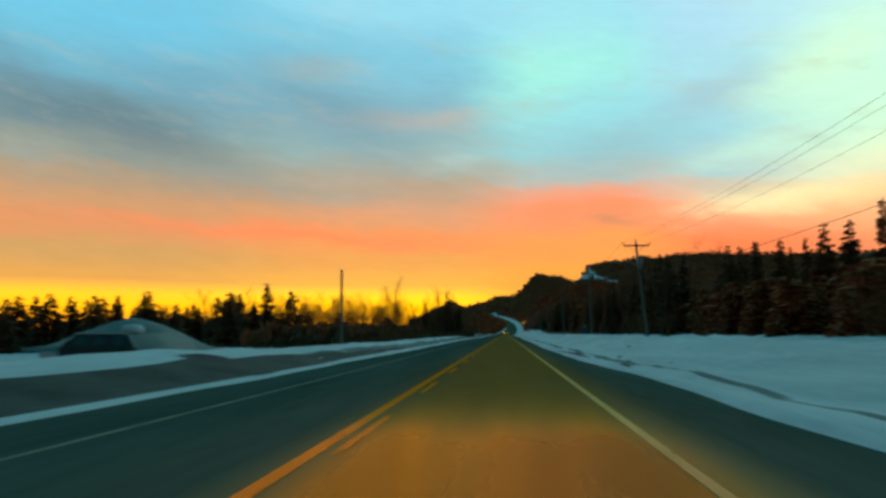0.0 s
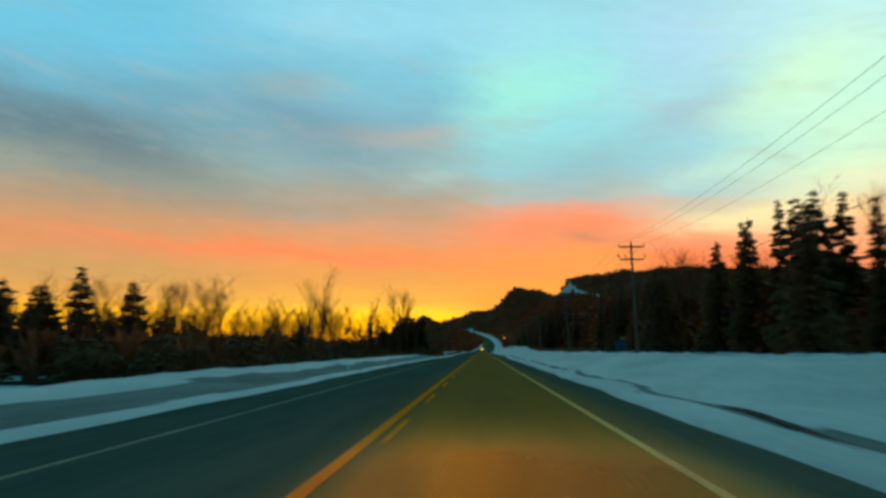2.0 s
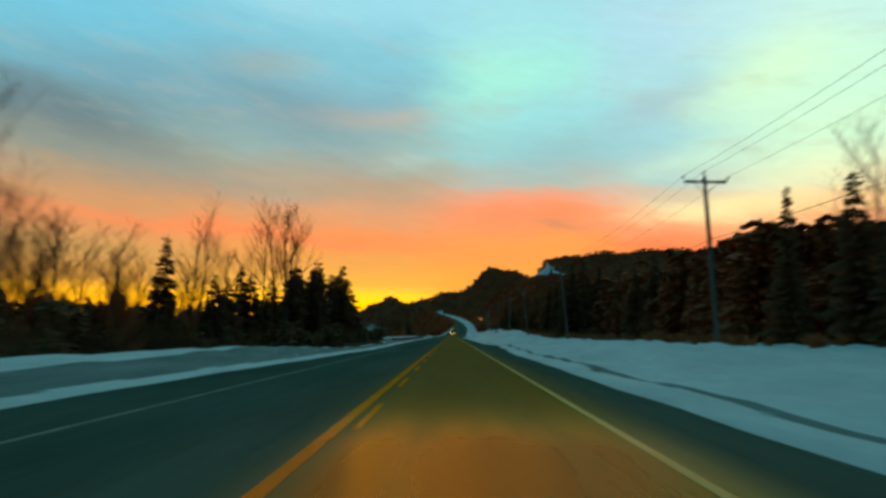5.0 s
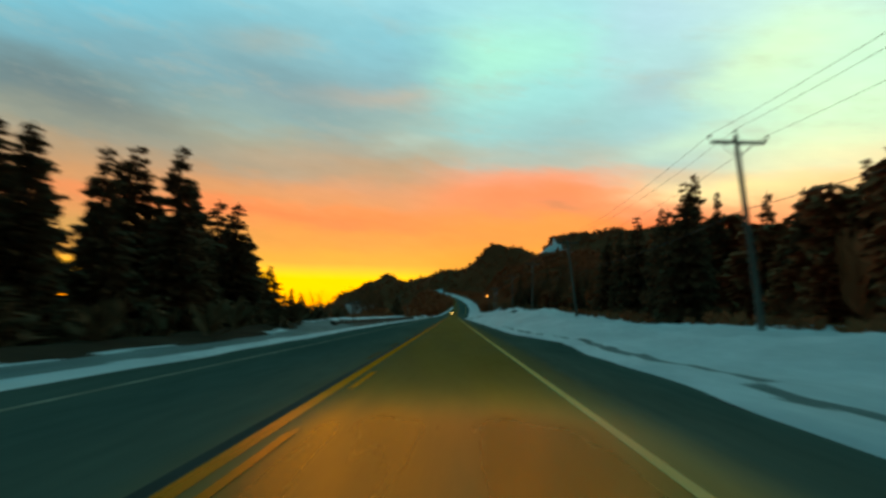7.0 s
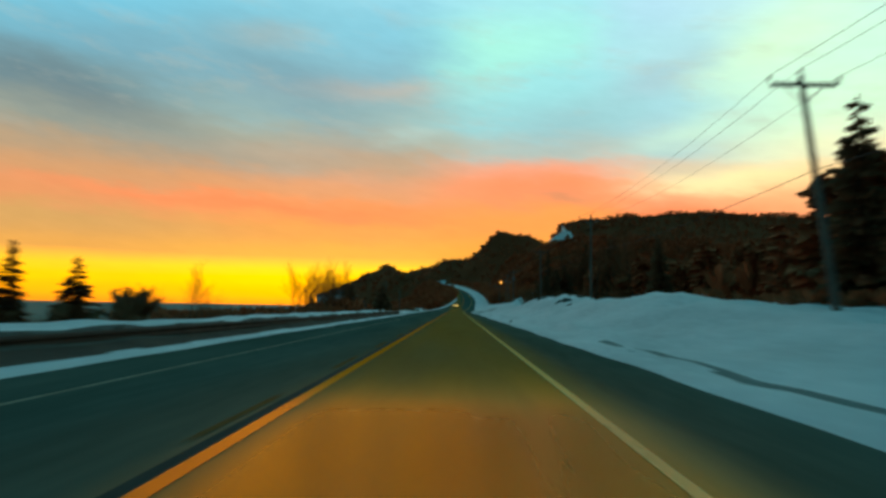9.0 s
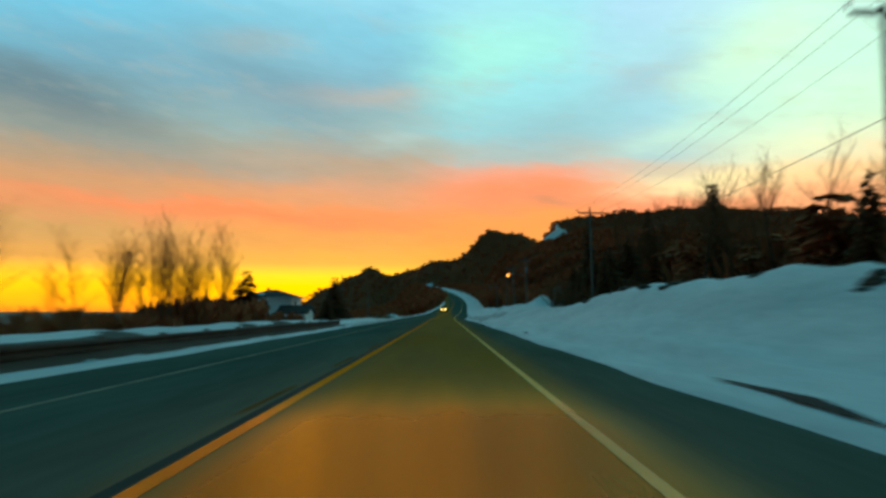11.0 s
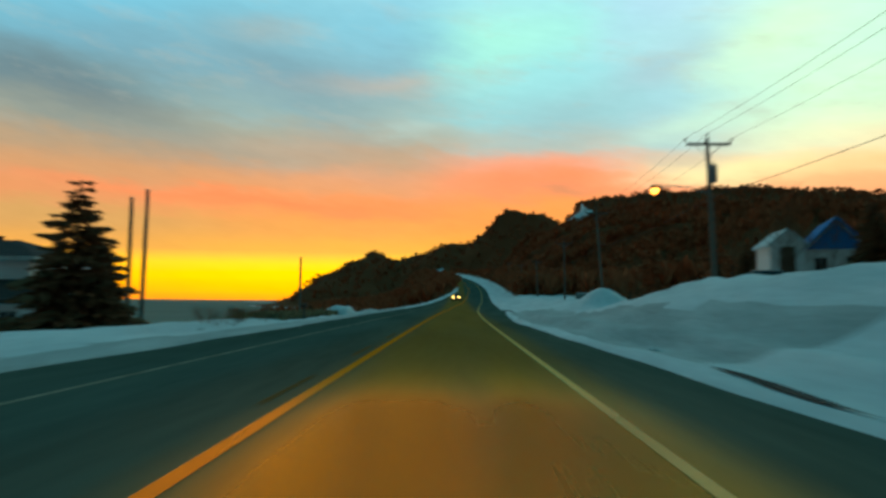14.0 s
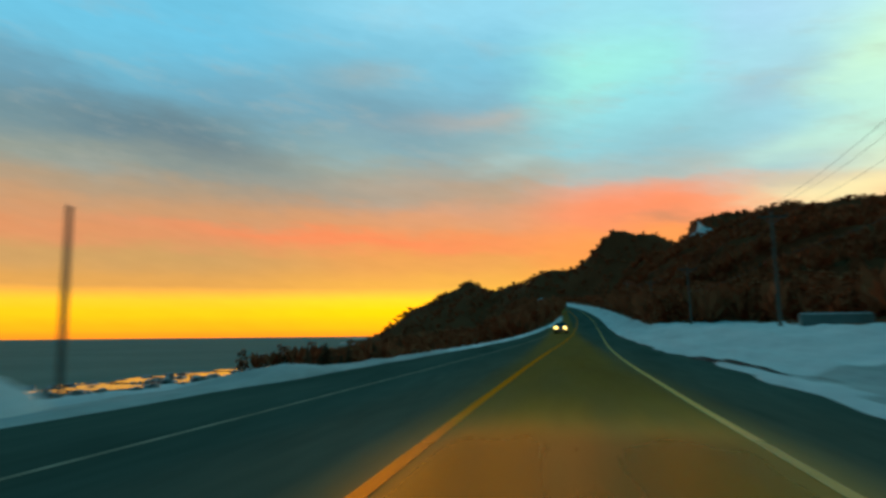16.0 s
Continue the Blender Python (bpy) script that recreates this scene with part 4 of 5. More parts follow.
def brush_shape(seed, shards):
    """A leafless crown far off, one metre high and wide: upright twigs fanned out of a stem."""
    rnd, s = random.Random(seed), Shape()
    for k in range(shards):
        a, h = rnd.random() * 6.283, 0.25 + 0.75 * rnd.random() ** 0.7
        r = 0.5 * math.sin(math.pi * min(0.93, h * 0.85)) ** 0.7 * rnd.uniform(0.4, 1.15)
        o = Vector((0.12 * r * math.cos(a), 0.12 * r * math.sin(a), h * rnd.uniform(0.1, 0.5)))
        tip = Vector((r * math.cos(a), r * math.sin(a), h))
        b = rnd.random() * 6.283
        w = Vector((math.cos(b), math.sin(b), 0.2)) * rnd.uniform(0.07, 0.15)
        mid = o.lerp(tip, 0.6)
        s.add([tuple(o), tuple(mid + w), tuple(tip), tuple(mid - w)], [(0, 1, 2), (0, 2, 3)])
    return s


CONIFER = [joined(spruce_shapes(s, 1.0, w, n, 2, False)) for s, w, n in ((61, 0.20, 15), (62, 0.25, 13), (63, 0.17, 16), (64, 0.28, 14))]
SAPLING = [joined(spruce_shapes(s, 1.0, w, n, 1, False)) for s, w, n in ((71, 0.30, 9), (72, 0.36, 8), (73, 0.26, 9))]
BRUSH = [flat(brush_shape(s, n)) for s, n in ((91, 15), (92, 18), (93, 13), (94, 16))]


def woods(name, seed, count, where, label, mix, reject=None, mat=M_HILLWOOD, floor=2):
    """Trees of several kinds on the woodland floor; mix lists (share, forms, height range, width over height)."""
    rnd = random.Random(seed)
    pts = [where(rnd) for _ in range(count)]
    X, Y = np.array([p[0] for p in pts]), np.array([p[1] for p in pts])
    Z, C = land(X, Y)
    keep = [k for k in range(count) if C[k] == floor and not (reject and reject(X[k], Y[k], Z[k]))]
    groups = {}
    for k in keep:
        q, pick = rnd.random(), len(mix) - 1
        for i, m in enumerate(mix):
            q -= m[0]
            if q <= 0:
                pick = i
                break
        forms, tall, wide = mix[pick][1:]
        t = rnd.uniform(*tall)
        groups.setdefault((pick, rnd.randrange(len(forms))), []).append((X[k], Y[k], Z[k] - 0.15, t, t * wide * rnd.uniform(0.8, 1.25), rnd.random() * 6.283))
    vs, fs, base = [], [], 0
    for (pick, form), rows in groups.items():
        V, F = mix[pick][1][form]
        R = np.array(rows)
        c, s, w = np.cos(R[:, 5])[:, None], np.sin(R[:, 5])[:, None], R[:, 4][:, None]
        px = R[:, 0][:, None] + w * (c * V[:, 0] - s * V[:, 1])
        py = R[:, 1][:, None] + w * (s * V[:, 0] + c * V[:, 1])
        pz = R[:, 2][:, None] + R[:, 3][:, None] * V[:, 2]
        vs.append(np.stack([px, py, pz], -1).reshape(-1, 3))
        fs.append((F[None] + (np.arange(len(R)) * len(V))[:, None, None]).reshape(-1, 3) + base)
        base += len(R) * len(V)
    V, F = np.concatenate(vs), np.concatenate(fs)
    me = bpy.data.meshes.new(name)
    me.vertices.add(len(V))
    me.vertices.foreach_set("co", V.ravel())
    me.loops.add(len(F) * 3)
    me.loops.foreach_set("vertex_index", F.ravel().astype(np.int32))
    me.polygons.add(len(F))
    me.polygons.foreach_set("loop_start", np.arange(0, len(F) * 3, 3, dtype=np.int32))
    me.materials.append(mat)
    me.update(calc_edges=True)
    tagged(new(name, me), label, "woods", kind="stuff")


woods("undergrowth", 17, 420, lambda r: (r.uniform(20.5, 33), r.uniform(40, 262)), "dark undergrowth along the edge of the woods", [(1, CONIFER, (2.8, 5.0), 1.5)])
woods("edge_woods", 18, 330, lambda r: (r.uniform(21, 34), r.uniform(162, 262)), "dark spruces crowding the edge of the woods", [(0.75, CONIFER, (5.0, 9.0), 1.1), (0.25, BRUSH, (3.5, 6.0), 0.8)])
woods("young_edge", 19, 130, lambda r: (r.uniform(21, 34), r.uniform(112, 165)), "dark young trees at the edge of the woods", [(0.4, CONIFER, (4.0, 6.5), 1.1), (0.6, BRUSH, (3.5, 6.5), 0.8)])
woods("roadside_woods", 5, 950, lambda r: (r.uniform(32, 95) if r.random() < 0.6 else r.uniform(32, 50), r.uniform(20, 262)),
      "dense dark mixed woods on the rise beside the road", [(0.6, CONIFER, (4.2, 7.4), 1.15), (0.4, BRUSH, (2.5, 5.5), 0.9)], lambda x, y, z: x < 40 and y < 60)
woods("thicket", 11, 420, lambda r: (-r.uniform(18.5, 34), r.uniform(92, 190)), "dark low thicket of young spruce beside the road", [(0.75, SAPLING, (1.6, 3.6), 1.3), (0.25, BRUSH, (1.2, 2.6), 1.2)], mat=M_NEEDLE)
woods("bank_hedge", 22, 330, lambda r: (-r.uniform(8.6, 18.5), r.uniform(90, 246)), "dark low brush and young spruce right behind the bank", [(0.6, SAPLING, (0.9, 2.0), 1.4), (0.4, BRUSH, (0.8, 1.8), 1.3)], mat=M_NEEDLE)
woods("shore_thicket", 12, 300, lambda r: (-r.uniform(18.5, 34), r.uniform(186, 248)), "dark young spruce under the tall stand", [(1, SAPLING, (0.9, 1.9), 1.3)], mat=M_NEEDLE)
woods("upper_woods", 6, 900, lambda r: (r.uniform(20.5, 110) if r.random() < 0.5 else r.uniform(20.5, 40), r.uniform(262, 372)),
      "dense dark mixed woods above the snowbank", [(0.45, CONIFER, (3.5, 7.0), 1.15), (0.55, BRUSH, (3.0, 6.0), 0.8)],
      lambda x, y, z: x < 26 and 262 < y < 318 or x < 42 and y > 352)
woods("far_woods", 7, 2600, lambda r: (r.uniform(13, 200) if r.random() < 0.6 else r.uniform(13, 50), r.uniform(372, 640)),
      "dark wooded slope beyond the houses", [(0.25, SAPLING, (4.0, 7.0), 0.9), (0.75, BRUSH, (3.0, 6.0), 0.9)],
      lambda x, y, z: x < 48 and y < 425 or x < 26 and y < 484 or x < float(road_x(y)) + 10)
woods("hill_woods", 8, 16000, lambda r: (r.uniform(-240, 560), r.uniform(560, 1110)), "dark woods covering the distant hills", [(0.05, SAPLING, (2.6, 4.4), 1.1), (0.95, BRUSH, (1.9, 3.6), 1.5)],
      lambda x, y, z: y < 905 and abs(x - float(road_x(y))) < 13 or z < -3)
woods("plateau_woods", 9, 3200, lambda r: (r.uniform(120, 900), r.uniform(980, 1400)), "dark woods along the hilltop", [(0.1, SAPLING, (3.0, 5.0), 1.0), (0.9, BRUSH, (2.6, 4.4), 1.5)])
woods("shore_woods", 10, 1000, lambda r: (r.uniform(-55, -14), r.uniform(468, 640)), "dark low woods on the shore slope", [(0.3, SAPLING, (1.8, 4.5), 1.1), (0.7, BRUSH, (1.6, 3.6), 1.2)], lambda x, y, z: z < -4.2 or y < 480 and x < -34)
woods("bend_woods", 21, 520, lambda r: (lambda y: (float(road_x(y)) - r.uniform(6.6, 22), y))(r.uniform(510, 890)), "dark leafless woods crowding the inside of the far bend",
      [(0.3, SAPLING, (4.0, 6.5), 0.9), (0.7, BRUSH, (3.5, 6.0), 1.1)])
woods("slope_woods", 13, 3800, lambda r: (r.uniform(14, 190), r.uniform(560, 860)), "brown leafless woods on the slope above the road", [(0.1, SAPLING, (3.0, 5.5), 1.0), (0.9, BRUSH, (2.6, 4.6), 1.3)],
      lambda x, y, z: abs(x - float(road_x(y))) < 11)
woods("shore_scrub", 14, 420, lambda r: (-r.uniform(13.5, 32), r.uniform(284, 336)), "low brown scrub between the guard rail and the sea", [(1, BRUSH, (1.0, 2.3), 1.3)])
woods("rail_brush", 23, 90, lambda r: (-r.uniform(13.8, 17.8), r.uniform(305, 319)), "dense brown brushwood behind the guard rail", [(1, BRUSH, (1.8, 3.2), 0.9)])
woods("bank_scrub", 24, 170, lambda r: (r.uniform(13.4, 17.5), r.uniform(150, 262)), "low dark scrub showing through the snow on the bank", [(1, BRUSH, (0.4, 1.0), 1.6)], floor=0)
woods("bare_thicket", 15, 420, lambda r: (-r.uniform(19, 44), r.uniform(96, 190)), "brown leafless undergrowth between the young trees", [(1, BRUSH, (2.2, 4.6), 0.8)])
woods("shore_hedge", 20, 360, lambda r: (-r.uniform(8.9, 14), r.uniform(372, 392)), "low dull brown brushwood along the shore side of the road", [(1, BRUSH, (0.3, 0.6), 1.5)], floor=4, mat=M_DRYBRUSH)

# ---------------------------------------------------------------- power line on the right
M_GLASS = material("window_glass", (0.02, 0.025, 0.03), (0.04, 0.05, 0.055), 0.12, 1.0, spec=0.6)
M_SODIUM = glow("sodium_lamp", (1.0, 0.33, 0.04), 4.5)
M_HEAD = glow("headlamp", (1.0, 0.66, 0.17), 5.0)
M_LIT = glow("lit_window", (1.0, 0.62, 0.25), 0.5)


def insulator(s, x, y, z):
    """A pin with two ceramic skirts."""
    s.tube([(x, y, z), (x, y, z + 0.10), (x, y, z + 0.105), (x, y, z + 0.15), (x, y, z + 0.155), (x, y, z + 0.21), (x, y, z + 0.25)],
           [0.02, 0.02, 0.065, 0.045, 0.07, 0.04, 0.03], 8)


def utility_pole(top, base, arms=1, lamp="", lamp_h=6.2, can=False, label="weathered grey wooden utility pole with a crossarm, standing in snow"):
    """A leaning pole in its own frame: the origin is the base, z runs up the road's vertical."""
    bx, by, bz = base
    bz = min(bz, height(bx, by))
    tx, ty, tz = top[0] - bx, top[1] - by, top[2] - bz
    ob = thing("utility_pole", label, "utility pole", pose(bx, by, bz), "utility poles")
    at = lambda f: Vector((tx * f, ty * f, tz * f))
    part("shaft", Shape().tube([at(-0.05), at(0.0), at(0.35), at(0.7), at(1.0)], [0.15, 0.145, 0.13, 0.11, 0.09], 10), M_POLE, ob, smooth=True)
    sags = []
    for k in range(arms):
        h = tz - 0.35 - 1.15 * k
        p = at(h / tz)
        arm = part("crossarm", Shape().box(p.x, p.y - 0.16, h, 2.2, 0.10, 0.13, chamfer=0.02), M_ARM, ob)
        for sg in (-1, 1):
            part("brace", Shape().tube([(p.x + sg * 0.65, p.y - 0.13, h - 0.05), (p.x + sg * 0.04, p.y - 0.13, h - 0.62)], 0.018, 5), M_METAL, ob)
        for dx in (-1.15, -0.55 if k else 1.15, 1.15) if k else (-1.15, 1.15):
            s = Shape()
            insulator(s, p.x + dx, p.y - 0.16, h + 0.06)
            part("insulator", s, M_CERAMIC, ob, smooth=True)
            if k:
                part("cutout", Shape().tube([(p.x + dx, p.y - 0.28, h + 0.3), (p.x + dx - 0.22, p.y - 0.36, h + 0.42)], [0.05, 0.035], 6), M_CAN, ob)
        if k == 0:
            s = Shape()
            insulator(s, tx, ty, tz)
            part("insulator", s, M_CERAMIC, ob, smooth=True)
            sags = [(bx + p.x - 1.15, by + p.y - 0.16, bz + h + 0.3), (bx + tx, by + ty, bz + tz + 0.24), (bx + p.x + 1.15, by + p.y - 0.16, bz + h + 0.3)]
    if can:
        f = (tz - 1.9) / tz
        p = at(f)
        c = part("transformer", Shape().tube([(p.x + 0.05, p.y - 0.36, tz * f - 0.45), (p.x + 0.05, p.y - 0.36, tz * f - 0.42), (p.x + 0.05, p.y - 0.36, tz * f + 0.36), (p.x + 0.05, p.y - 0.36, tz * f + 0.45)],
                                             [0.19, 0.22, 0.22, 0.16], 12), M_CAN, ob, "grey can transformer", True)
        part("bushing", Shape().tube([(p.x + 0.05, p.y - 0.36, tz * f + 0.44), (p.x + 0.05, p.y - 0.36, tz * f + 0.62)], [0.05, 0.03], 6), M_CERAMIC, c)
    if lamp:
        h = lamp_h
        p = at(h / tz)
        end = p + (Vector((-1.9, -0.1, 0.35)) if lamp == "off" else Vector((-2.5, -0.1, 0.3)))
        arm = part("lamp_arm", Shape().tube([p, p.lerp(end, 0.4) + Vector((0, 0, 0.18)), p.lerp(end, 0.75) + Vector((0, 0, 0.14)), end], [0.035, 0.03, 0.028, 0.026], 7), M_METAL, ob)
        hd = Shape().box(end.x - 0.22, end.y, end.z, 0.62, 0.24, 0.13, chamfer=0.08)
        hd.box(end.x - 0.22, end.y, end.z + 0.085, 0.42, 0.16, 0.05, chamfer=0.05)
        head = part("lamp_head", hd, M_CAN, arm)
        part("lens", Shape().tube([(end.x - 0.28, end.y, end.z - 0.06), (end.x - 0.28, end.y, end.z - (0.22 if lamp == "lit" else 0.11)), (end.x - 0.28, end.y, end.z - (0.34 if lamp == "lit" else 0.14))], [0.2, 0.2, 0.1] if lamp == "lit" else [0.14, 0.13, 0.05], 10),
             M_SODIUM if lamp == "lit" else M_GLASS, head, "glowing orange lens" if lamp == "lit" else "dark lens")
    return sags, (bx + tx * 0.62, by + ty * 0.62, bz + tz * 0.62)


POLES = [((14.6, 12, 9.8), (14.6, 12, 0.8), {}),
         ((11.6, 61.8, 9.2), (12.3, 61.4, 0.9), dict(lamp="off", can=True, label="leaning wooden utility pole with crossarm, transformer and unlit street lamp")),
         ((13.4, 111.6, 10.9), (13.6, 111.4, 0.9), dict(arms=2, label="wooden utility pole with two crossarms and hanging cutouts")),
         ((12.55, 155.4, 9.6), (13.1, 155.6, 1.0), {}), ((11.4, 196, 8.8), (12.2, 195.6, 0.7), {}), ((11.6, 239, 9.15), (12.75, 239.2, 0.8), {}),
         ((13.2, 283.8, 10.3), (13.2, 283.8, 1.4), {}), ((13.4, 326.5, 10.5), (13.7, 327, 1.8), {}),
         ((12.72, 371, 9.55), (12.85, 370.6, 2.3), dict(lamp="lit", lamp_h=5.15, can=True, label="wooden utility pole with transformer and a lit orange street lamp")),
         ((13.9, 405.2, 10.4), (14.7, 405.8, 1.3), {}), ((15.95, 439.5, 10.2), (16.1, 439.6, 1.3), {}), ((16, 476, 9.5), (16.4, 477, 1.2), {}),
         ((17, 520, 11), (17.2, 520, 1.5), {}), ((17, 566, 14), (17.2, 566, 4.5), {})]
lines = [utility_pole(t, b, **k) for t, b, k in POLES]


def cable(a, b, sag, r, name, label):
    pts = []
    for k in range(13):
        f = k / 12
        p = Vector(a).lerp(Vector(b), f)
        pts.append((p.x, p.y, p.z - 4 * sag * f * (1 - f)))
    ob = new(name, Shape().tube(pts, r, 5, False).mesh(name, M_WIRE))
    return tagged(ob, label, "cable", "overhead cables")


for (s0, low0), (s1, low1) in zip(lines[:-1], lines[1:]):
    for a, b in zip(s0, s1):
        cable(a, b, 0.65, 0.008, "power_wire", "thin black power wire strung between poles")
    cable(low0, low1, 0.45, 0.014, "telephone_cable", "thick black telephone cable strung between poles")
# the line behind the first pole
for a in lines[0][0]:
    cable((a[0] - 0.2, -45, a[2]), a, 0.65, 0.008, "power_wire", "thin black power wire strung between poles")

# service lines to the houses on the rise
cable(lines[1][1], (31, 84, 6.0), 0.4, 0.016, "service_cable", "black service cable running to a cabin")
cable(lines[2][1], (34, 128, 8.5), 0.4, 0.016, "service_cable", "black service cable running into the woods")

# ---------------------------------------------------------------- plain posts on the sea side
def plain_pole(x, y, top, lean=0.0, r=0.12):
    z = height(x, y)
    ob = thing("wooden_post", "bare weathered wooden pole standing in snow", "pole", pose(x, y, z), "bare poles")
    part("shaft", Shape().tube([(0, 0, -0.3), (lean * 0.5, 0, (top - z) * 0.5), (lean, 0, top - z)], [r, r * 0.9, r * 0.72], 9), M_POLE, ob, smooth=True)
    part("cap", Shape().tube([(lean, 0, top - z), (lean, 0, top - z + 0.05)], [r * 0.8, r * 0.3], 9), M_METAL, ob)
    return ob


for x, y, t, ln in [(-12.3, 52.6, 6.0, -0.1), (-16.1, 370, 6.2, 0.0), (-15.5, 370.2, 6.6, 0.1), (-15.1, 403.2, 5.3, 0.0)]:
    plain_pole(x, y, t, ln)
for x, y, t in [(-10.5, 95, 1.5), (-10.1, 53.5, 0.75), (-16.8, 387.3, -0.7)]:
    plain_pole(x, y, t, 0, 0.05)

# ---------------------------------------------------------------- guard rail
M_RUST = material("weathering_steel", (0.035, 0.022, 0.016), (0.10, 0.06, 0.04), 0.85, 2.0, 0.2, 12)
rail = thing("guard_rail", "dark rusty guard rail with wooden posts behind the snow edge", "guard rail", pose(-8.45, 0, 0))
prof = [(0.0, -0.16), (0.05, -0.11), (0.05, -0.06), (0.0, -0.02), (0.0, 0.02), (0.05, 0.06), (0.05, 0.11), (0.0, 0.16)]
y = 218.0
while y < 321:
    s, zz = Shape(), 0.34
    n = len(prof)
    vs = [(dx + off, y + l, zz + dz) for off in (0.0, -0.012) for l in (0.0, 4.05) for dx, dz in prof]
    fs = [(k, k + 1, n + k + 1, n + k) for k in range(n - 1)] + [(2 * n + k, 3 * n + k, 3 * n + k + 1, 2 * n + k + 1) for k in range(n - 1)]
    fs += [(0, n, 3 * n, 2 * n), (n - 1, 3 * n - 1, 4 * n - 1, 2 * n - 1)]
    part("beam", s.add(vs, fs), M_RUST, rail)
    part("post", Shape().box(-0.16, y + 0.1, 0.08, 0.18, 0.20, 0.95, chamfer=0.03), M_POLE, rail)
    y += 4.0
part("end_piece", Shape().tube([(0.02, 217.98, 0.18), (0.02, 217.98, 0.50)], [0.16, 0.16], 10), M_RUST, rail)

# ---------------------------------------------------------------- houses
M_SIDING = material("white_siding", (0.70, 0.70, 0.68), (0.86, 0.86, 0.84), 0.7, 0.6, 0.3, 3, stretch=(0.2, 0.2, 3))
M_DARKROOF = material("dark_shingles", (0.03, 0.028, 0.026), (0.07, 0.06, 0.055), 0.95, 1.5, 0.5, 8)
M_BLUE = material("blue_metal_roof", (0.01, 0.20, 0.52), (0.02, 0.27, 0.65), 0.85, 0.8, 0.2, 4, spec=0.08)
M_TRIM = material("pale_trim", (0.45, 0.44, 0.42), (0.62, 0.61, 0.58), 0.7, 2)
M_DOOR = material("brown_door", (0.08, 0.05, 0.03), (0.16, 0.10, 0.06), 0.6, 3)
M_BRICK = material("chimney_brick", (0.12, 0.06, 0.045), (0.24, 0.13, 0.10), 0.95, 4, 0.4, 12)


def window(parent, x, y, z, w, h, face="y", lit=False):
    """A framed window on a wall that faces -y, or -x / +x."""
    d = Matrix.Translation((x, y, z)) @ pose(0, 0, 0, 0, 0, {"y": 0, "x": 90, "-x": -90}[face])
    fr = Shape()
    for a, b, c, e in ((0, h / 2 + 0.04, w + 0.16, 0.08), (0, -h / 2 - 0.04, w + 0.16, 0.08), (-w / 2 - 0.04, 0, 0.08, h), (w / 2 + 0.04, 0, 0.08, h), (0, 0, 0.05, h)):
        fr.box(a, -0.03, b, c, 0.07, e, d)
    win = part("window", fr, M_TRIM, parent)
    part("pane", Shape().box(0, 0.0, 0, w, 0.03, h, d), M_LIT if lit else M_GLASS, win)
    return win


def gable_roof(x0, x1, y0, y1, z, rise, over=0.45, thick=0.22, along="y"):
    """A roof slab of two slopes; the ridge runs along y or x."""
    s = Shape()
    if along == "x":
        m = Matrix.Rotation(math.pi / 2, 4, "Z")
        a, b, c, d = y0, y1, -x1, -x0
    else:
        m, a, b, c, d = Matrix.Identity(4), x0, x1, y0, y1
    mid, drop = (a + b) / 2, rise / ((b - a) / 2) * over
    prof = [(a - over, z - drop), (mid, z + rise), (b + over, z - drop)]
    vs = [Vector((px, py, pz + t)) for t in (0, thick) for py in (c - over, d + over) for px, pz in prof]
    fs = [(6, 7, 10, 9), (7, 8, 11, 10), (0, 3, 4, 1), (1, 4, 5, 2), (0, 6, 9, 3), (2, 5, 11, 8), (0, 1, 7, 6), (1, 2, 8, 7), (3, 9, 10, 4), (4, 10, 11, 5)]
    return s.add([tuple(m @ v) for v in vs], fs)


def gable_walls(x0, x1, y0, y1, z0, z, rise, along="y"):
    s = Shape()
    if along == "y":
        vs = [(x0, y, h) for y in (y0, y1) for h in (z0, z)] + [(x1, y, h) for y in (y0, y1) for h in (z0, z)] + [((x0 + x1) / 2, y, z + rise) for y in (y0, y1)]
        fs = [(0, 1, 8, 5, 4), (2, 6, 7, 9, 3), (0, 2, 3, 1), (4, 5, 7, 6)]
    else:
        vs = [(x, y0, h) for x in (x0, x1) for h in (z0, z)] + [(x, y1, h) for x in (x0, x1) for h in (z0, z)] + [(x, (y0 + y1) / 2, z + rise) for x in (x0, x1)]
        fs = [(0, 4, 5, 8, 1), (2, 3, 9, 7, 6), (0, 1, 3, 2), (4, 6, 7, 5)]
    return s.add(vs, fs)


def hip_roof(x0, x1, y0, y1, z, rise, ridge_half, over=0.5, thick=0.18):
    """A roof of four slopes with a short ridge along x."""
    s, mx, my = Shape(), (x0 + x1) / 2, (y0 + y1) / 2
    vs = []
    for t in (0, thick):
        vs += [(x0 - over, y0 - over, z - 0.1 + t), (x1 + over, y0 - over, z - 0.1 + t), (x1 + over, y1 + over, z - 0.1 + t), (x0 - over, y1 + over, z - 0.1 + t),
               (mx - ridge_half, my, z + rise + t), (mx + ridge_half, my, z + rise + t)]
    fs = [(6, 7, 11, 10), (7, 8, 11), (8, 9, 10, 11), (9, 6, 10), (0, 1, 7, 6), (1, 2, 8, 7), (2, 3, 9, 8), (3, 0, 6, 9), (0, 3, 2, 1)]
    return s.add(vs, fs)


# house by the sea with a hipped roof and a lower wing
h1 = thing("house", "white two-storey house with dark hipped roof and side wing", "house", pose(-28.0, 375, -1.3))
part("wall", Shape().box(0, 4, 2.3, 7.6, 8, 4.8), M_SIDING, h1)
roof = part("roof", hip_roof(-3.8, 3.8, 0, 8, 4.75, 1.15, 0.6), M_DARKROOF, h1)
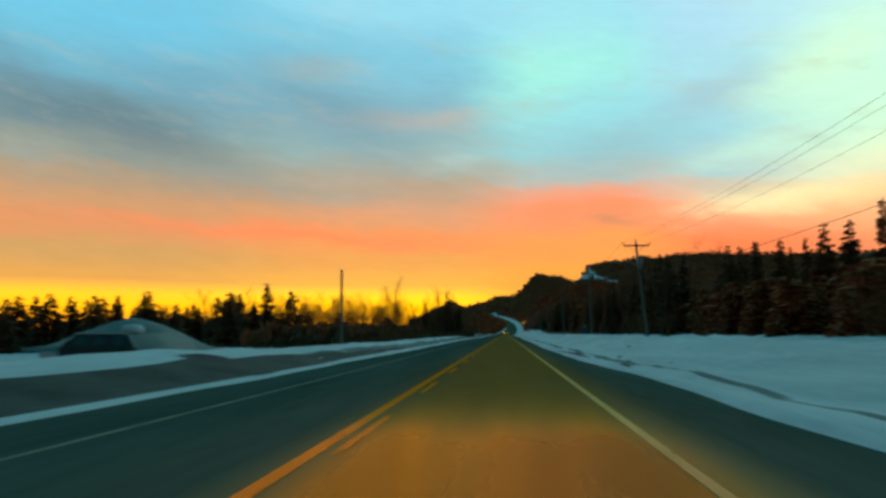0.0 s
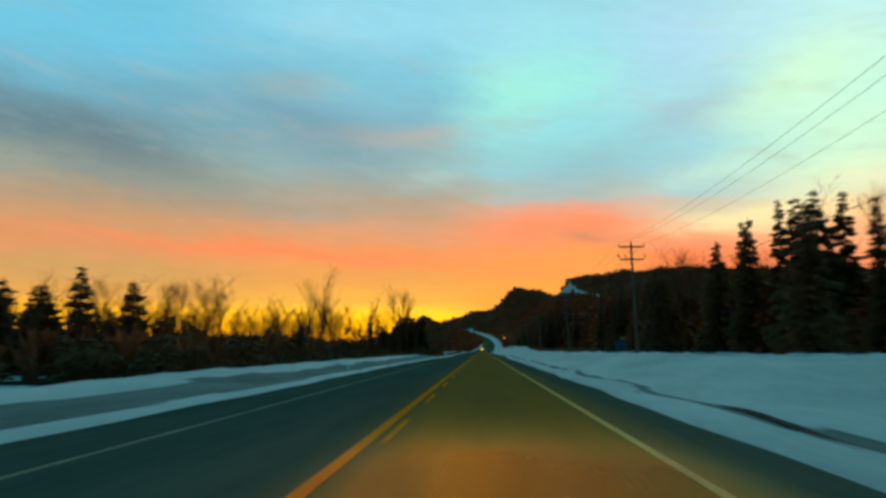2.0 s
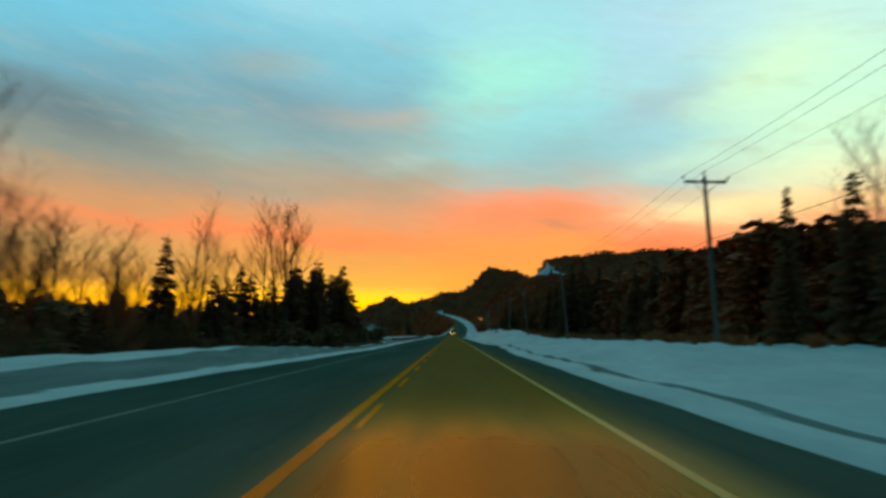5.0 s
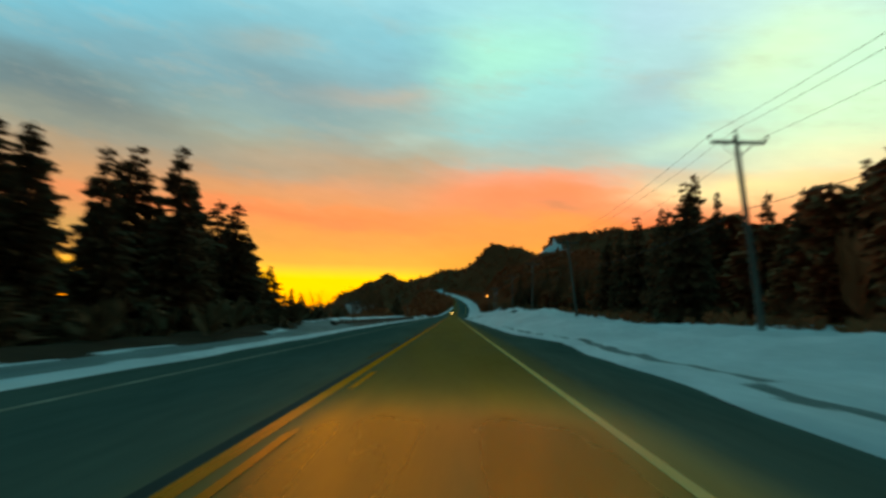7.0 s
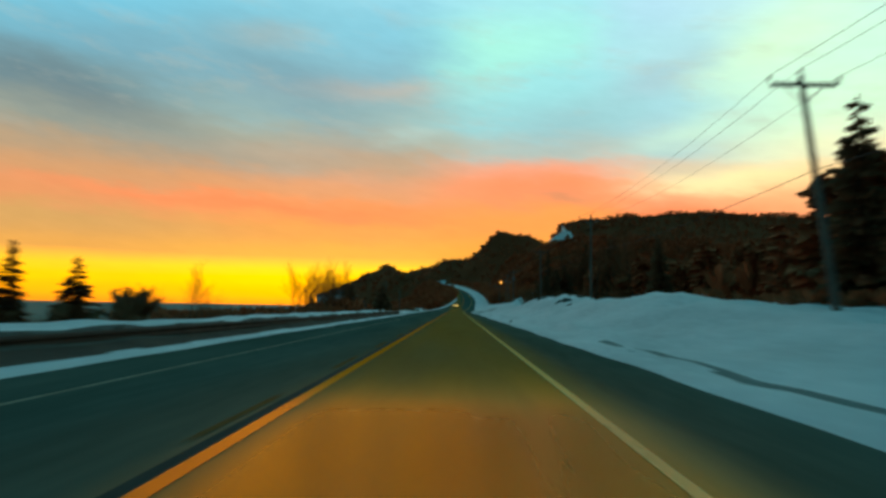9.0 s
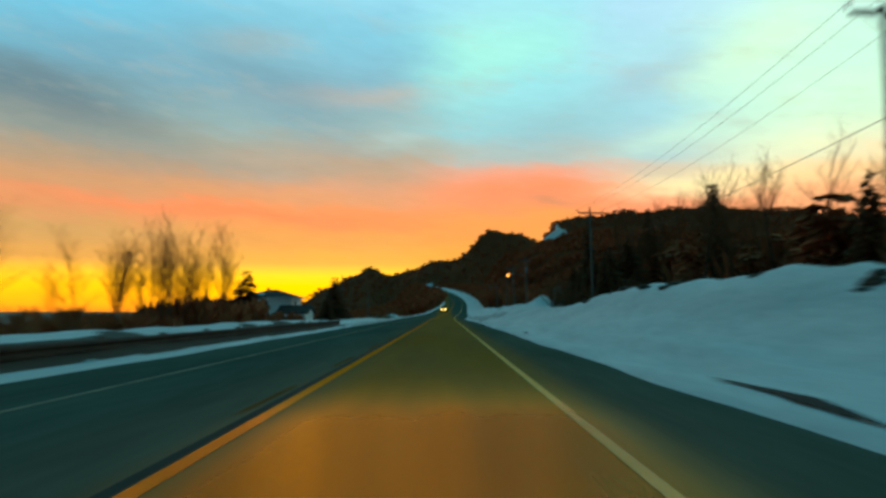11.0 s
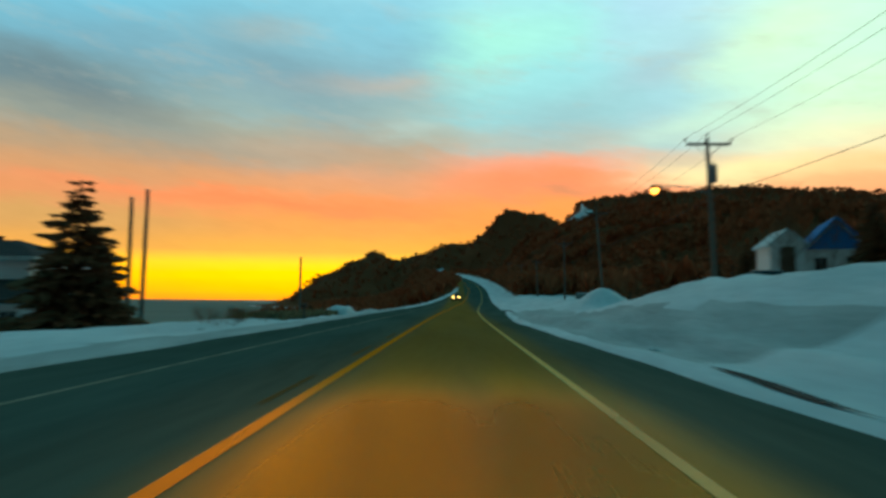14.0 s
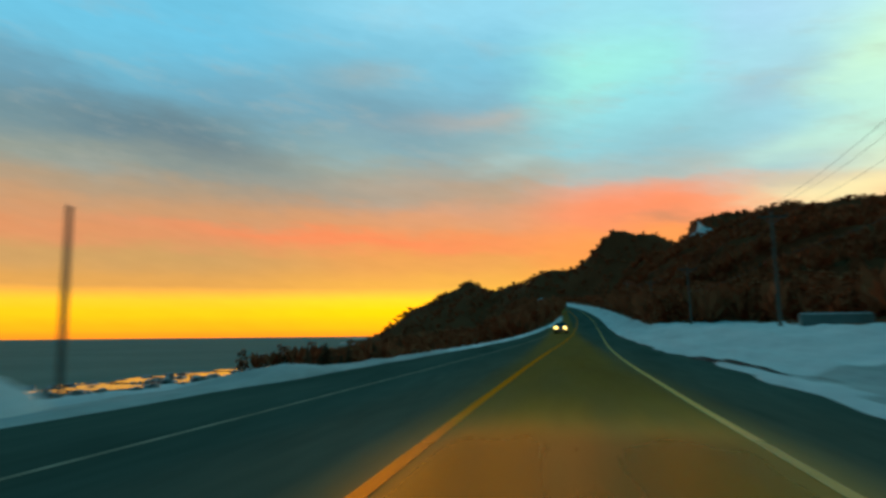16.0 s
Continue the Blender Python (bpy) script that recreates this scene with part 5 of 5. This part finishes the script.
part("snow_patch", Shape().add([(-2.6, 0.3, 5.08), (-0.5, 0.5, 5.14), (-0.9, 1.5, 5.45), (-1.9, 1.6, 5.46), (-2.6, 0.3, 5.16), (-0.5, 0.5, 5.22), (-0.9, 1.5, 5.53), (-1.9, 1.6, 5.54)],
                               [(4, 5, 6, 7), (0, 1, 5, 4), (1, 2, 6, 5), (2, 3, 7, 6), (3, 0, 4, 7)]), M_SNOW, roof, "thin leftover snow")
part("chimney", Shape().box(-1.0, 4.4, 5.95, 0.4, 0.4, 0.7, chamfer=0.03).box(-1.0, 4.4, 6.32, 0.5, 0.5, 0.08, chamfer=0.03), M_BRICK, roof)
part("fascia", Shape().box(0, -0.52, 4.70, 8.7, 0.06, 0.2).box(4.32, 4, 4.70, 0.06, 9.0, 0.2).box(-4.32, 4, 4.70, 0.06, 9.0, 0.2), M_TRIM, roof)
window(h1, -0.4, -0.02, 3.6, 0.95, 1.0)
window(h1, -0.6, -0.02, 1.2, 1.1, 1.0)
window(h1, 3.82, 3, 3.6, 0.95, 1.0, "x")
part("door", Shape().box(1.6, -0.03, 0.95, 0.95, 0.08, 2.05, chamfer=0.02), M_DOOR, h1)
wing = part("wing", gable_walls(2.6, 6.8, -3.2, 3.0, -0.1, 2.3, 1.0, "x"), M_SIDING, h1, "lower side wing in white siding")
part("wing_roof", gable_roof(2.6, 6.8, -3.2, 3.0, 2.3, 1.0, along="x"), M_DARKROOF, wing)
window(wing, 4.8, -3.22, 1.3, 0.9, 0.9)

# house with a broad snow-laden roof, below the road
h2 = thing("house", "low house below the road under a broad snow-laden hipped roof", "house", pose(-29.4, 48.8, -1.85))
part("wall", Shape().box(0, 4.5, 0.75, 9.6, 8.4, 2.3), M_SIDING, h2)
# the roof's snow lies as one smooth dome over four slopes
vs, fs, nu, nv = [], [], 18, 14
for j in range(nv + 1):
    for i in range(nu + 1):
        a, b = 2 * i / nu - 1, 2 * j / nv - 1
        r2 = (abs(a) ** 3 + abs(b) ** 3) ** (1 / 3)
        h = 2.35 * max(0.0, 1 - min(1.0, r2) ** 1.35)
        vs.append((a * 5.6, 4.5 + b * 5.0, 1.85 + h + 0.05 * math.sin(3 * a + 2 * b)))
fs = [(j * (nu + 1) + i, j * (nu + 1) + i + 1, (j + 1) * (nu + 1) + i + 1, (j + 1) * (nu + 1) + i) for j in range(nv) for i in range(nu)]
rim = [i for i in range(nu + 1)] + [j * (nu + 1) + nu for j in range(1, nv + 1)] + [nv * (nu + 1) + i for i in range(nu - 1, -1, -1)] + [j * (nu + 1) for j in range(nv - 1, 0, -1)]
k0 = len(vs)
vs += [(vs[i][0], vs[i][1], 1.62) for i in rim]
fs += [(rim[k], k0 + k, k0 + (k + 1) % len(rim), rim[(k + 1) % len(rim)]) for k in range(len(rim))] + [tuple(range(k0, len(vs)))]
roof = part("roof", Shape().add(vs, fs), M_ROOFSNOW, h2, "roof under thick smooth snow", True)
porch = part("porch", Shape().add([(2.1, -7.8, 2.1), (7.1, -7.8, 2.1), (7.1, -1.0, 2.1), (2.1, -1.0, 2.1), (2.9, -7.2, 2.95), (6.2, -7.2, 2.95), (6.2, -1.2, 2.95), (2.9, -1.2, 2.95),
                                   (2.1, -7.8, -0.4), (7.1, -7.8, -0.4), (7.1, -1.0, -0.4), (2.1, -1.0, -0.4)],
                                  [(0, 1, 5, 4), (2, 3, 7, 6), (3, 0, 4, 7), (4, 5, 6, 7), (8, 9, 1, 0), (10, 11, 3, 2), (11, 8, 0, 3)]), M_DARKROOF, h2, "dark glazed sun porch with sloping sides")
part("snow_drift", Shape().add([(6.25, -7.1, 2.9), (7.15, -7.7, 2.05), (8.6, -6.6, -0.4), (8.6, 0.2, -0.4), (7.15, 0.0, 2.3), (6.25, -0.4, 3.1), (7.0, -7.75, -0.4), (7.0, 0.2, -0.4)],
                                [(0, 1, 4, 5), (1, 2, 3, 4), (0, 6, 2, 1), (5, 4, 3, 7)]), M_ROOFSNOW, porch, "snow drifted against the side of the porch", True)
part("trim", Shape().tube([(2.1, -7.82, 2.12), (2.9, -7.22, 2.97), (6.2, -7.22, 2.97), (7.1, -7.82, 2.12)], 0.055, 6), M_TRIM, porch, "pale roof trim")
for x in (3.4, 4.6, 5.8):
    part("pane", Shape().add([(x - 0.45, -7.70, 2.25), (x + 0.45, -7.70, 2.25), (x + 0.36, -7.33, 2.80), (x - 0.36, -7.33, 2.80)], [(0, 1, 2, 3)]), M_GLASS, porch)
part("snow_cap", Shape().tube([(5.4, -5.2, 2.94), (5.4, -5.2, 3.25), (5.4, -5.2, 3.50), (5.4, -5.2, 3.56)], [0.62, 0.7, 0.55, 0.2], 14), M_SNOW, porch, "vent under a cushion of snow", True)
for x in (-3.2, -1.2):
    window(h2, x, 0.28, 0.9, 0.6, 0.6)

# blue-roofed house and snowy-roofed neighbour above the ploughed bank
zb = height(32, 397)
h3 = thing("house", "white cottage with a steep blue metal gable roof behind the snowbank", "house", pose(32.0, 395, zb, 0, 0, -18))
g = 5.6 - zb
part("wall", gable_walls(-2.6, 2.6, 0, 8, -0.6, g, 2.8), M_SIDING, h3)
part("roof", gable_roof(-2.6, 2.6, 0, 8, g, 2.8, 0.5), M_BLUE, h3)
part("gable_panel", Shape().add([(-2.2, -0.03, g + 0.25), (2.2, -0.03, g + 0.25), (0, -0.03, g + 2.5)], [(0, 1, 2)]), M_BLUE, h3, "blue boarded gable")
window(h3, -1.2, -0.03, g - 1.0, 0.9, 1.0)
window(h3, 1.2, -0.03, g - 1.0, 0.9, 1.0)
zs = height(18.3, 375.5)
h4 = thing("shed", "small white wooden garden shed with snow on its gable roof", "shed", pose(18.3, 374.6, zs, 0, 0, -8))
g = 4.5 - zs
part("wall", gable_walls(-0.9, 0.9, 0, 2.6, -0.4, g, 0.75), M_SIDING, h4)
part("roof", gable_roof(-0.9, 0.9, 0, 2.6, g, 0.75, 0.2, 0.12), M_SNOW, h4, "roof under a blanket of snow")
part("door", Shape().box(0, -0.03, g - 1.05, 0.8, 0.06, 1.8, chamfer=0.02), M_DOOR, h4)

# cabin at the edge of the woods
cb = thing("cabin", "small cabin with a snow-covered roof among dark trees", "cabin", pose(31.2, 82, height(31.2, 82)))
g = 3.7 - height(31.2, 82)
part("wall", gable_walls(-1.7, 1.7, 0, 4.2, -0.5, g, 1.2, "x"), M_DOOR, cb)
part("roof", gable_roof(-1.7, 1.7, 0, 4.2, g, 1.2, 0.4, along="x"), M_SNOW, cb, "roof under snow")
window(cb, -0.6, -0.03, g - 0.9, 0.7, 0.7)

# white board fence beside the big spruce
fe = thing("fence", "low white board fence half sunk in snow", "fence", pose(-16.5, 366.3, height(-16.5, 366.3)))
for k in range(14):
    part("board", Shape().box(-2.6 + 0.4 * k, 0, 0.35, 0.34, 0.04, 1.3 - 0.05 * (k % 3), chamfer=0.01), M_SIDING, fe)
for z in (0.1, 0.75):
    part("rail", Shape().box(0, 0.05, z, 5.6, 0.05, 0.10), M_SIDING, fe)


# ---------------------------------------------------------------- vehicles
M_TYRE = material("rubber", (0.012, 0.012, 0.012), (0.03, 0.03, 0.03), 0.9, 4)
M_RIM = material("alloy", (0.25, 0.25, 0.26), (0.4, 0.4, 0.41), 0.4, 4, metal=0.7)


def car_paint(name, rgb):
    return material(name, tuple(c * 0.8 for c in rgb), rgb, 0.35, 0.8, spec=0.5)


def car(m, paint, label, lit=False, snow=False, tall=1.45):
    """A saloon or SUV that faces -y in its own frame."""
    ob = thing("car", label, "car", m)
    k = tall / 1.45
    lower = [(-2.2, 0.42), (-2.25, 0.62), (-2.15, 0.82), (-1.1, 0.96), (1.5, 0.98), (2.1, 0.92), (2.22, 0.66), (2.18, 0.36), (1.7, 0.24), (-1.7, 0.24)]
    cabin = [(-1.15, 0.95), (-0.45, 1.40), (0.1, 1.46), (1.0, 1.44), (1.75, 0.97)]

    def loft(prof, wide, tuck):
        s, n = Shape(), len(prof)
        vs = [(sx * (wide - (tuck * max(0, z - 0.9) if tuck else (0.05 if z < 0.4 or z > 0.9 else 0))), y, z * k) for sx in (-1, 1) for y, z in prof]
        fs = [tuple(range(n)), tuple(range(n, 2 * n))[::-1]] + [(i, n + i, n + (i + 1) % n, (i + 1) % n) for i in range(n)]
        return s.add(vs, fs)

    body = part("body", loft(lower, 0.88, 0), paint, ob)
    part("cabin", loft(cabin, 0.80, 0.30), M_GLASS, ob, "dark glazed cabin")
    part("roof", Shape().box(0, 0.35, 1.45 * k, 1.22, 1.45, 0.07, chamfer=0.2), M_SNOW if snow else paint, ob)
    for sx in (-1, 1):
        for y in (-1.35, 1.4):
            w = part("wheel", Shape().tube([(sx * 0.72, y, 0.32), (sx * 0.75, y, 0.32), (sx * 0.89, y, 0.32), (sx * 0.91, y, 0.32)], [0.27, 0.32, 0.32, 0.27], 16), M_TYRE, ob)
            part("rim", Shape().tube([(sx * 0.90, y, 0.32), (sx * 0.925, y, 0.32)], [0.20, 0.17], 12), M_RIM, w)
        part("headlight", Shape().box(sx * 0.6, -2.2, 0.70 * k, 0.44, 0.16, 0.26, chamfer=0.05), M_HEAD if lit else M_GLASS, ob, "shining headlight" if lit else "")
        part("tail_light", Shape().box(sx * 0.66, 2.18, 0.76 * k, 0.28, 0.08, 0.16, chamfer=0.03), M_BRICK, ob)
        part("mirror", Shape().box(sx * 0.96, -0.75, 1.0 * k, 0.18, 0.10, 0.13, chamfer=0.03), paint, ob)
    part("bumper", Shape().box(0, -2.24, 0.42, 1.66, 0.12, 0.22, chamfer=0.05), M_CAN, ob)
    part("number_plate", Shape().box(0, -2.31, 0.46, 0.34, 0.02, 0.14), M_TRIM, ob)
    part("windscreen_edge", Shape().tube([(-0.72, -0.8, 1.17 * k), (-0.62, -0.42, 1.41 * k), (0.62, -0.42, 1.41 * k), (0.72, -0.8, 1.17 * k)], 0.025, 5), paint, ob)
    if snow:
        part("snow_cover", Shape().box(0, -1.55, 0.97 * k, 1.5, 1.1, 0.12, chamfer=0.3), M_SNOW, ob)
    return ob


car(pose(-3.45 + float(road_x(482.0)), 482, float(road_z(482.0)) + 0.01, -2, 0, -3), car_paint("dark_grey_paint", (0.05, 0.055, 0.06)), "dark saloon car on the road with both headlights shining", lit=True)
car(pose(-23.2, 367, height(-23.2, 367), 0, 0, 82), car_paint("dark_red_paint", (0.10, 0.02, 0.02)), "dark red car parked in front of the white house")
car(pose(-30, 370, height(-30, 370), 0, 0, 20), car_paint("black_paint", (0.02, 0.02, 0.022)), "black car with snow on its roof parked by the house", snow=True, tall=1.6)
car(pose(16.8, 373.0, height(16.8, 373.0), 0, 0, 70), car_paint("silver_paint", (0.3, 0.3, 0.31)), "silver car parked behind the snowbank beside a shed", snow=True)

# ---------------------------------------------------------------- signs and small things
M_SIGN = material("blue_sign_enamel", (0.02, 0.06, 0.11), (0.035, 0.085, 0.15), 0.5, 2)
M_SIGNY = material("yellow_sign_enamel", (0.30, 0.20, 0.04), (0.4, 0.26, 0.06), 0.5, 2)


def sign(x, y, panel, top, w, h, label, post=2, extra=None, turn=0):
    z = height(x, y)
    ob = thing("road_sign", label, "road sign", pose(x, y, z, 0, 0, turn))
    for sx in ((-w * 0.3, w * 0.3) if post == 2 else (0,)):
        part("post", Shape().box(sx, 0.05, (top - z) / 2 - 0.2, 0.07, 0.07, top - z + 0.4, chamfer=0.01), M_METAL, ob)
    p = part("panel", Shape().box(0, 0, top - z - h / 2, w, 0.025, h, chamfer=0.01), panel, ob)
    if extra:
        part("plate", Shape().box(w * 0.15, -0.02, top - z + 0.14, w * 0.55, 0.025, 0.30), extra, ob, "yellow plate")
    return ob


sign(12.6, 113.6, M_SIGN, 2.2, 1.1, 0.8, "blue road sign with a yellow plate on two steel posts", 2, M_SIGNY)
zs = height(-8.6, 375.6)
st = thing("mailbox", "dark brown mailbox on a pale wooden post in snow", "mailbox", pose(-8.6, 375.6, zs))
part("post", Shape().box(0, 0.04, (0.78 - zs) / 2 - 0.15, 0.11, 0.11, 1.08 - zs, chamfer=0.01), M_POLE, st)
part("box", Shape().tube([(-0.19, 0, 0.88 - zs), (0.19, 0, 0.88 - zs)], [0.11, 0.11], 10), M_BRICK, st)
part("flag", Shape().box(0.1, -0.14, 0.98 - zs, 0.02, 0.02, 0.2), M_CAN, st)
tr = thing("concrete_barrier", "long low grey barrier block capped with snow", "barrier", pose(20.5, 441, height(20.5, 441)))
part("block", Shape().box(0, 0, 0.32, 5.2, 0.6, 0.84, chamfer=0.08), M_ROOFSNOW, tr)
part("snow_cap", Shape().box(0, 0, 0.79, 5.1, 0.62, 0.14, chamfer=0.25), M_SNOW, tr)

# narrow dark streaks along the right verge
M_STREAK = material("dark_verge_streak", (0.012, 0.016, 0.017), (0.03, 0.034, 0.035), 0.8, 0.8, 0.2, 6, spec=0.1)
irnd = random.Random(9)
for x, y, ln, wd, slant in [(3.8, 39.5, 13, 0.34, -0.048), (4.4, 345.5, 5, 0.22, 0), (4.6, 273, 5, 0.22, 0), (5.5, 410, 22, 0.3, 0), (4.0, 178.5, 4, 0.25, 0), (4.3, 26, 6, 0.2, 0), (4.3, 60, 7, 0.16, 0), (4.4, 300, 4, 0.16, 0), (4.3, 331, 5, 0.18, 0)]:
    n, vs, fs = 14, [], []
    for k in range(n + 1):
        f = k / n
        yy, w = y - ln / 2 + ln * f, wd * 0.6 * math.sin(math.pi * min(max(f, 0.03), 0.97)) * irnd.uniform(0.7, 1.2)
        xc = x + slant * (yy - y) + 0.08 * math.sin(f * 5 + x)
        for sx in (-w, w):
            vs.append((xc + sx, yy, height(xc + sx, yy) + 0.03))
    fs = [(2 * k, 2 * k + 1, 2 * k + 3, 2 * k + 2) for k in range(n)]
    tagged(new("dark_streak", Shape().add(vs, fs).mesh("dark_streak", M_STREAK)), "dark streak in the snowy verge", "ice patch", "icy streaks", "structure")


M_WETROCK = material("wet_icy_rock", (0.05, 0.045, 0.04), (0.20, 0.18, 0.16), 0.3, 0.8, 0.4, 3, spec=0.5)


# lumps thrown up by the plough, and ice on the shore
def lump(seed, r, squash, mat):
    rnd, bm = random.Random(seed), bmesh.new()
    bmesh.ops.create_icosphere(bm, subdivisions=2, radius=r)
    for v in bm.verts:
        v.co *= 1 + 0.35 * noise.noise(v.co * 1.4 / r + Vector((seed, 0, 0))) + rnd.uniform(-0.06, 0.06)
        v.co.z *= squash
    me = bpy.data.meshes.new("lump")
    bm.to_mesh(me)
    bm.free()
    me.materials.append(mat)
    return me


LUMPS = [lump(k, 0.3, 0.7, M_SNOW) for k in range(5)]
for k in range(42):
    y = irnd.uniform(4, 470)
    x = irnd.choice((float(edge_r(y)) + irnd.uniform(0.5, 5.5), float(edge_l(y)) - irnd.uniform(0.6, 3.0)))
    s = irnd.uniform(0.2, 0.55)
    ob = new("snow_clod", LUMPS[k % 5])
    ob.matrix_basis = pose(x, y, height(x, y) - 0.03 * s, 0, 0, irnd.uniform(0, 360)) @ Matrix.Diagonal((s, s, s, 1))
    tagged(ob, "lump of white ploughed snow on the verge", "snow lump", "ploughed snow lumps")
SHORE = [lump(k + 20, 1.0, 0.5, M_WETROCK) for k in range(5)]
for k in range(170):
    y = irnd.uniform(436, 496)
    x = float(coast_x(y)) + irnd.uniform(-16, 9)
    s = irnd.uniform(0.4, 1.1)
    ob = new("shore_rock", SHORE[k % 5])
    ob.matrix_basis = pose(x, y, max(height(x, y), SEA_Z - 0.1), 0, 0, irnd.uniform(0, 360)) @ Matrix.Diagonal((s, s, s, 1))
    tagged(ob, "dark wet rock glazed with ice on the shore", "rock", "shore rocks")

# dark stones showing through the crest of the bank
STONES = [lump(k + 40, 0.5, 0.55, M_EARTH) for k in range(4)]
for k, (x, y, s) in enumerate([(9.6, 279, 0.9), (9.8, 276.6, 1.0), (9.4, 272.4, 0.6), (10.1, 279.6, 0.7), (9.2, 278.8, 0.5), (9.8, 297.2, 0.7), (10.2, 302, 0.9), (9.9, 293, 1.0), (9.3, 292.6, 0.6),
                               (10.2, 286, 0.6), (9.9, 311, 0.8), (10.4, 317, 0.7), (12.1, 60.2, 1.3), (12.6, 56.5, 1.5), (12.9, 59, 1.0)]):
    ob = new("bank_stone", STONES[k % 4])
    ob.matrix_basis = pose(x, y, height(x, y) - 0.01, 0, 0, 47 * k) @ Matrix.Diagonal((0.75 * s, 1.0 * s, 0.7 * s, 1))
    tagged(ob, "dark earthy stone showing through the snowbank", "stone", "stones in the snowbank")

# still pools between the shore rocks
M_POOL = material("still_pool", (0.03, 0.04, 0.04), (0.06, 0.07, 0.07), 0.12, 0.5, 0.05, 1.0, spec=1.0)
for k in range(64):
    y = irnd.uniform(436, 490)
    x = float(coast_x(y)) + irnd.uniform(-14, 6)
    rx, ry, n = irnd.uniform(1.0, 3.2), irnd.uniform(1.5, 4.5), 14
    ring = [(x + rx * math.cos(6.283 * i / n) * irnd.uniform(0.75, 1.2), y + ry * math.sin(6.283 * i / n) * irnd.uniform(0.75, 1.2)) for i in range(n)]
    z = max(SEA_Z, max(height(a, b) for a, b in ring)) + 0.03
    sh = Shape().add([(a, b, z) for a, b in ring] + [(a, b, z - 0.9) for a, b in ring], [tuple(range(n))] + [(i, n + i, n + (i + 1) % n, (i + 1) % n) for i in range(n)])
    tagged(new("tide_pool", sh.mesh("tide_pool", M_POOL)), "still shining sheet of shore ice and meltwater among rocks", "ice", "shore ice", "structure")

# heap of cleared snow at the roadside
hm = bmesh.new()
bmesh.ops.create_icosphere(hm, subdivisions=4, radius=1.0)
for v in hm.verts:
    v.co = Vector((v.co.x * 1.5, v.co.y * 2.0, v.co.z * 0.95)) * (1 + 0.12 * noise.noise(v.co * 2.0) + 0.05 * noise.noise(v.co * 6.0))
hme = bpy.data.meshes.new("snow_mound")
hm.to_mesh(hme)
hm.free()
hme.materials.append(M_SNOW)
hme.polygons.foreach_set("use_smooth", [True] * len(hme.polygons))
hp = new("snow_mound", hme)
hp.matrix_basis = pose(-9.5, 393, -0.2)
tagged(hp, "rounded heap of cleared snow at the road edge", "snow heap")
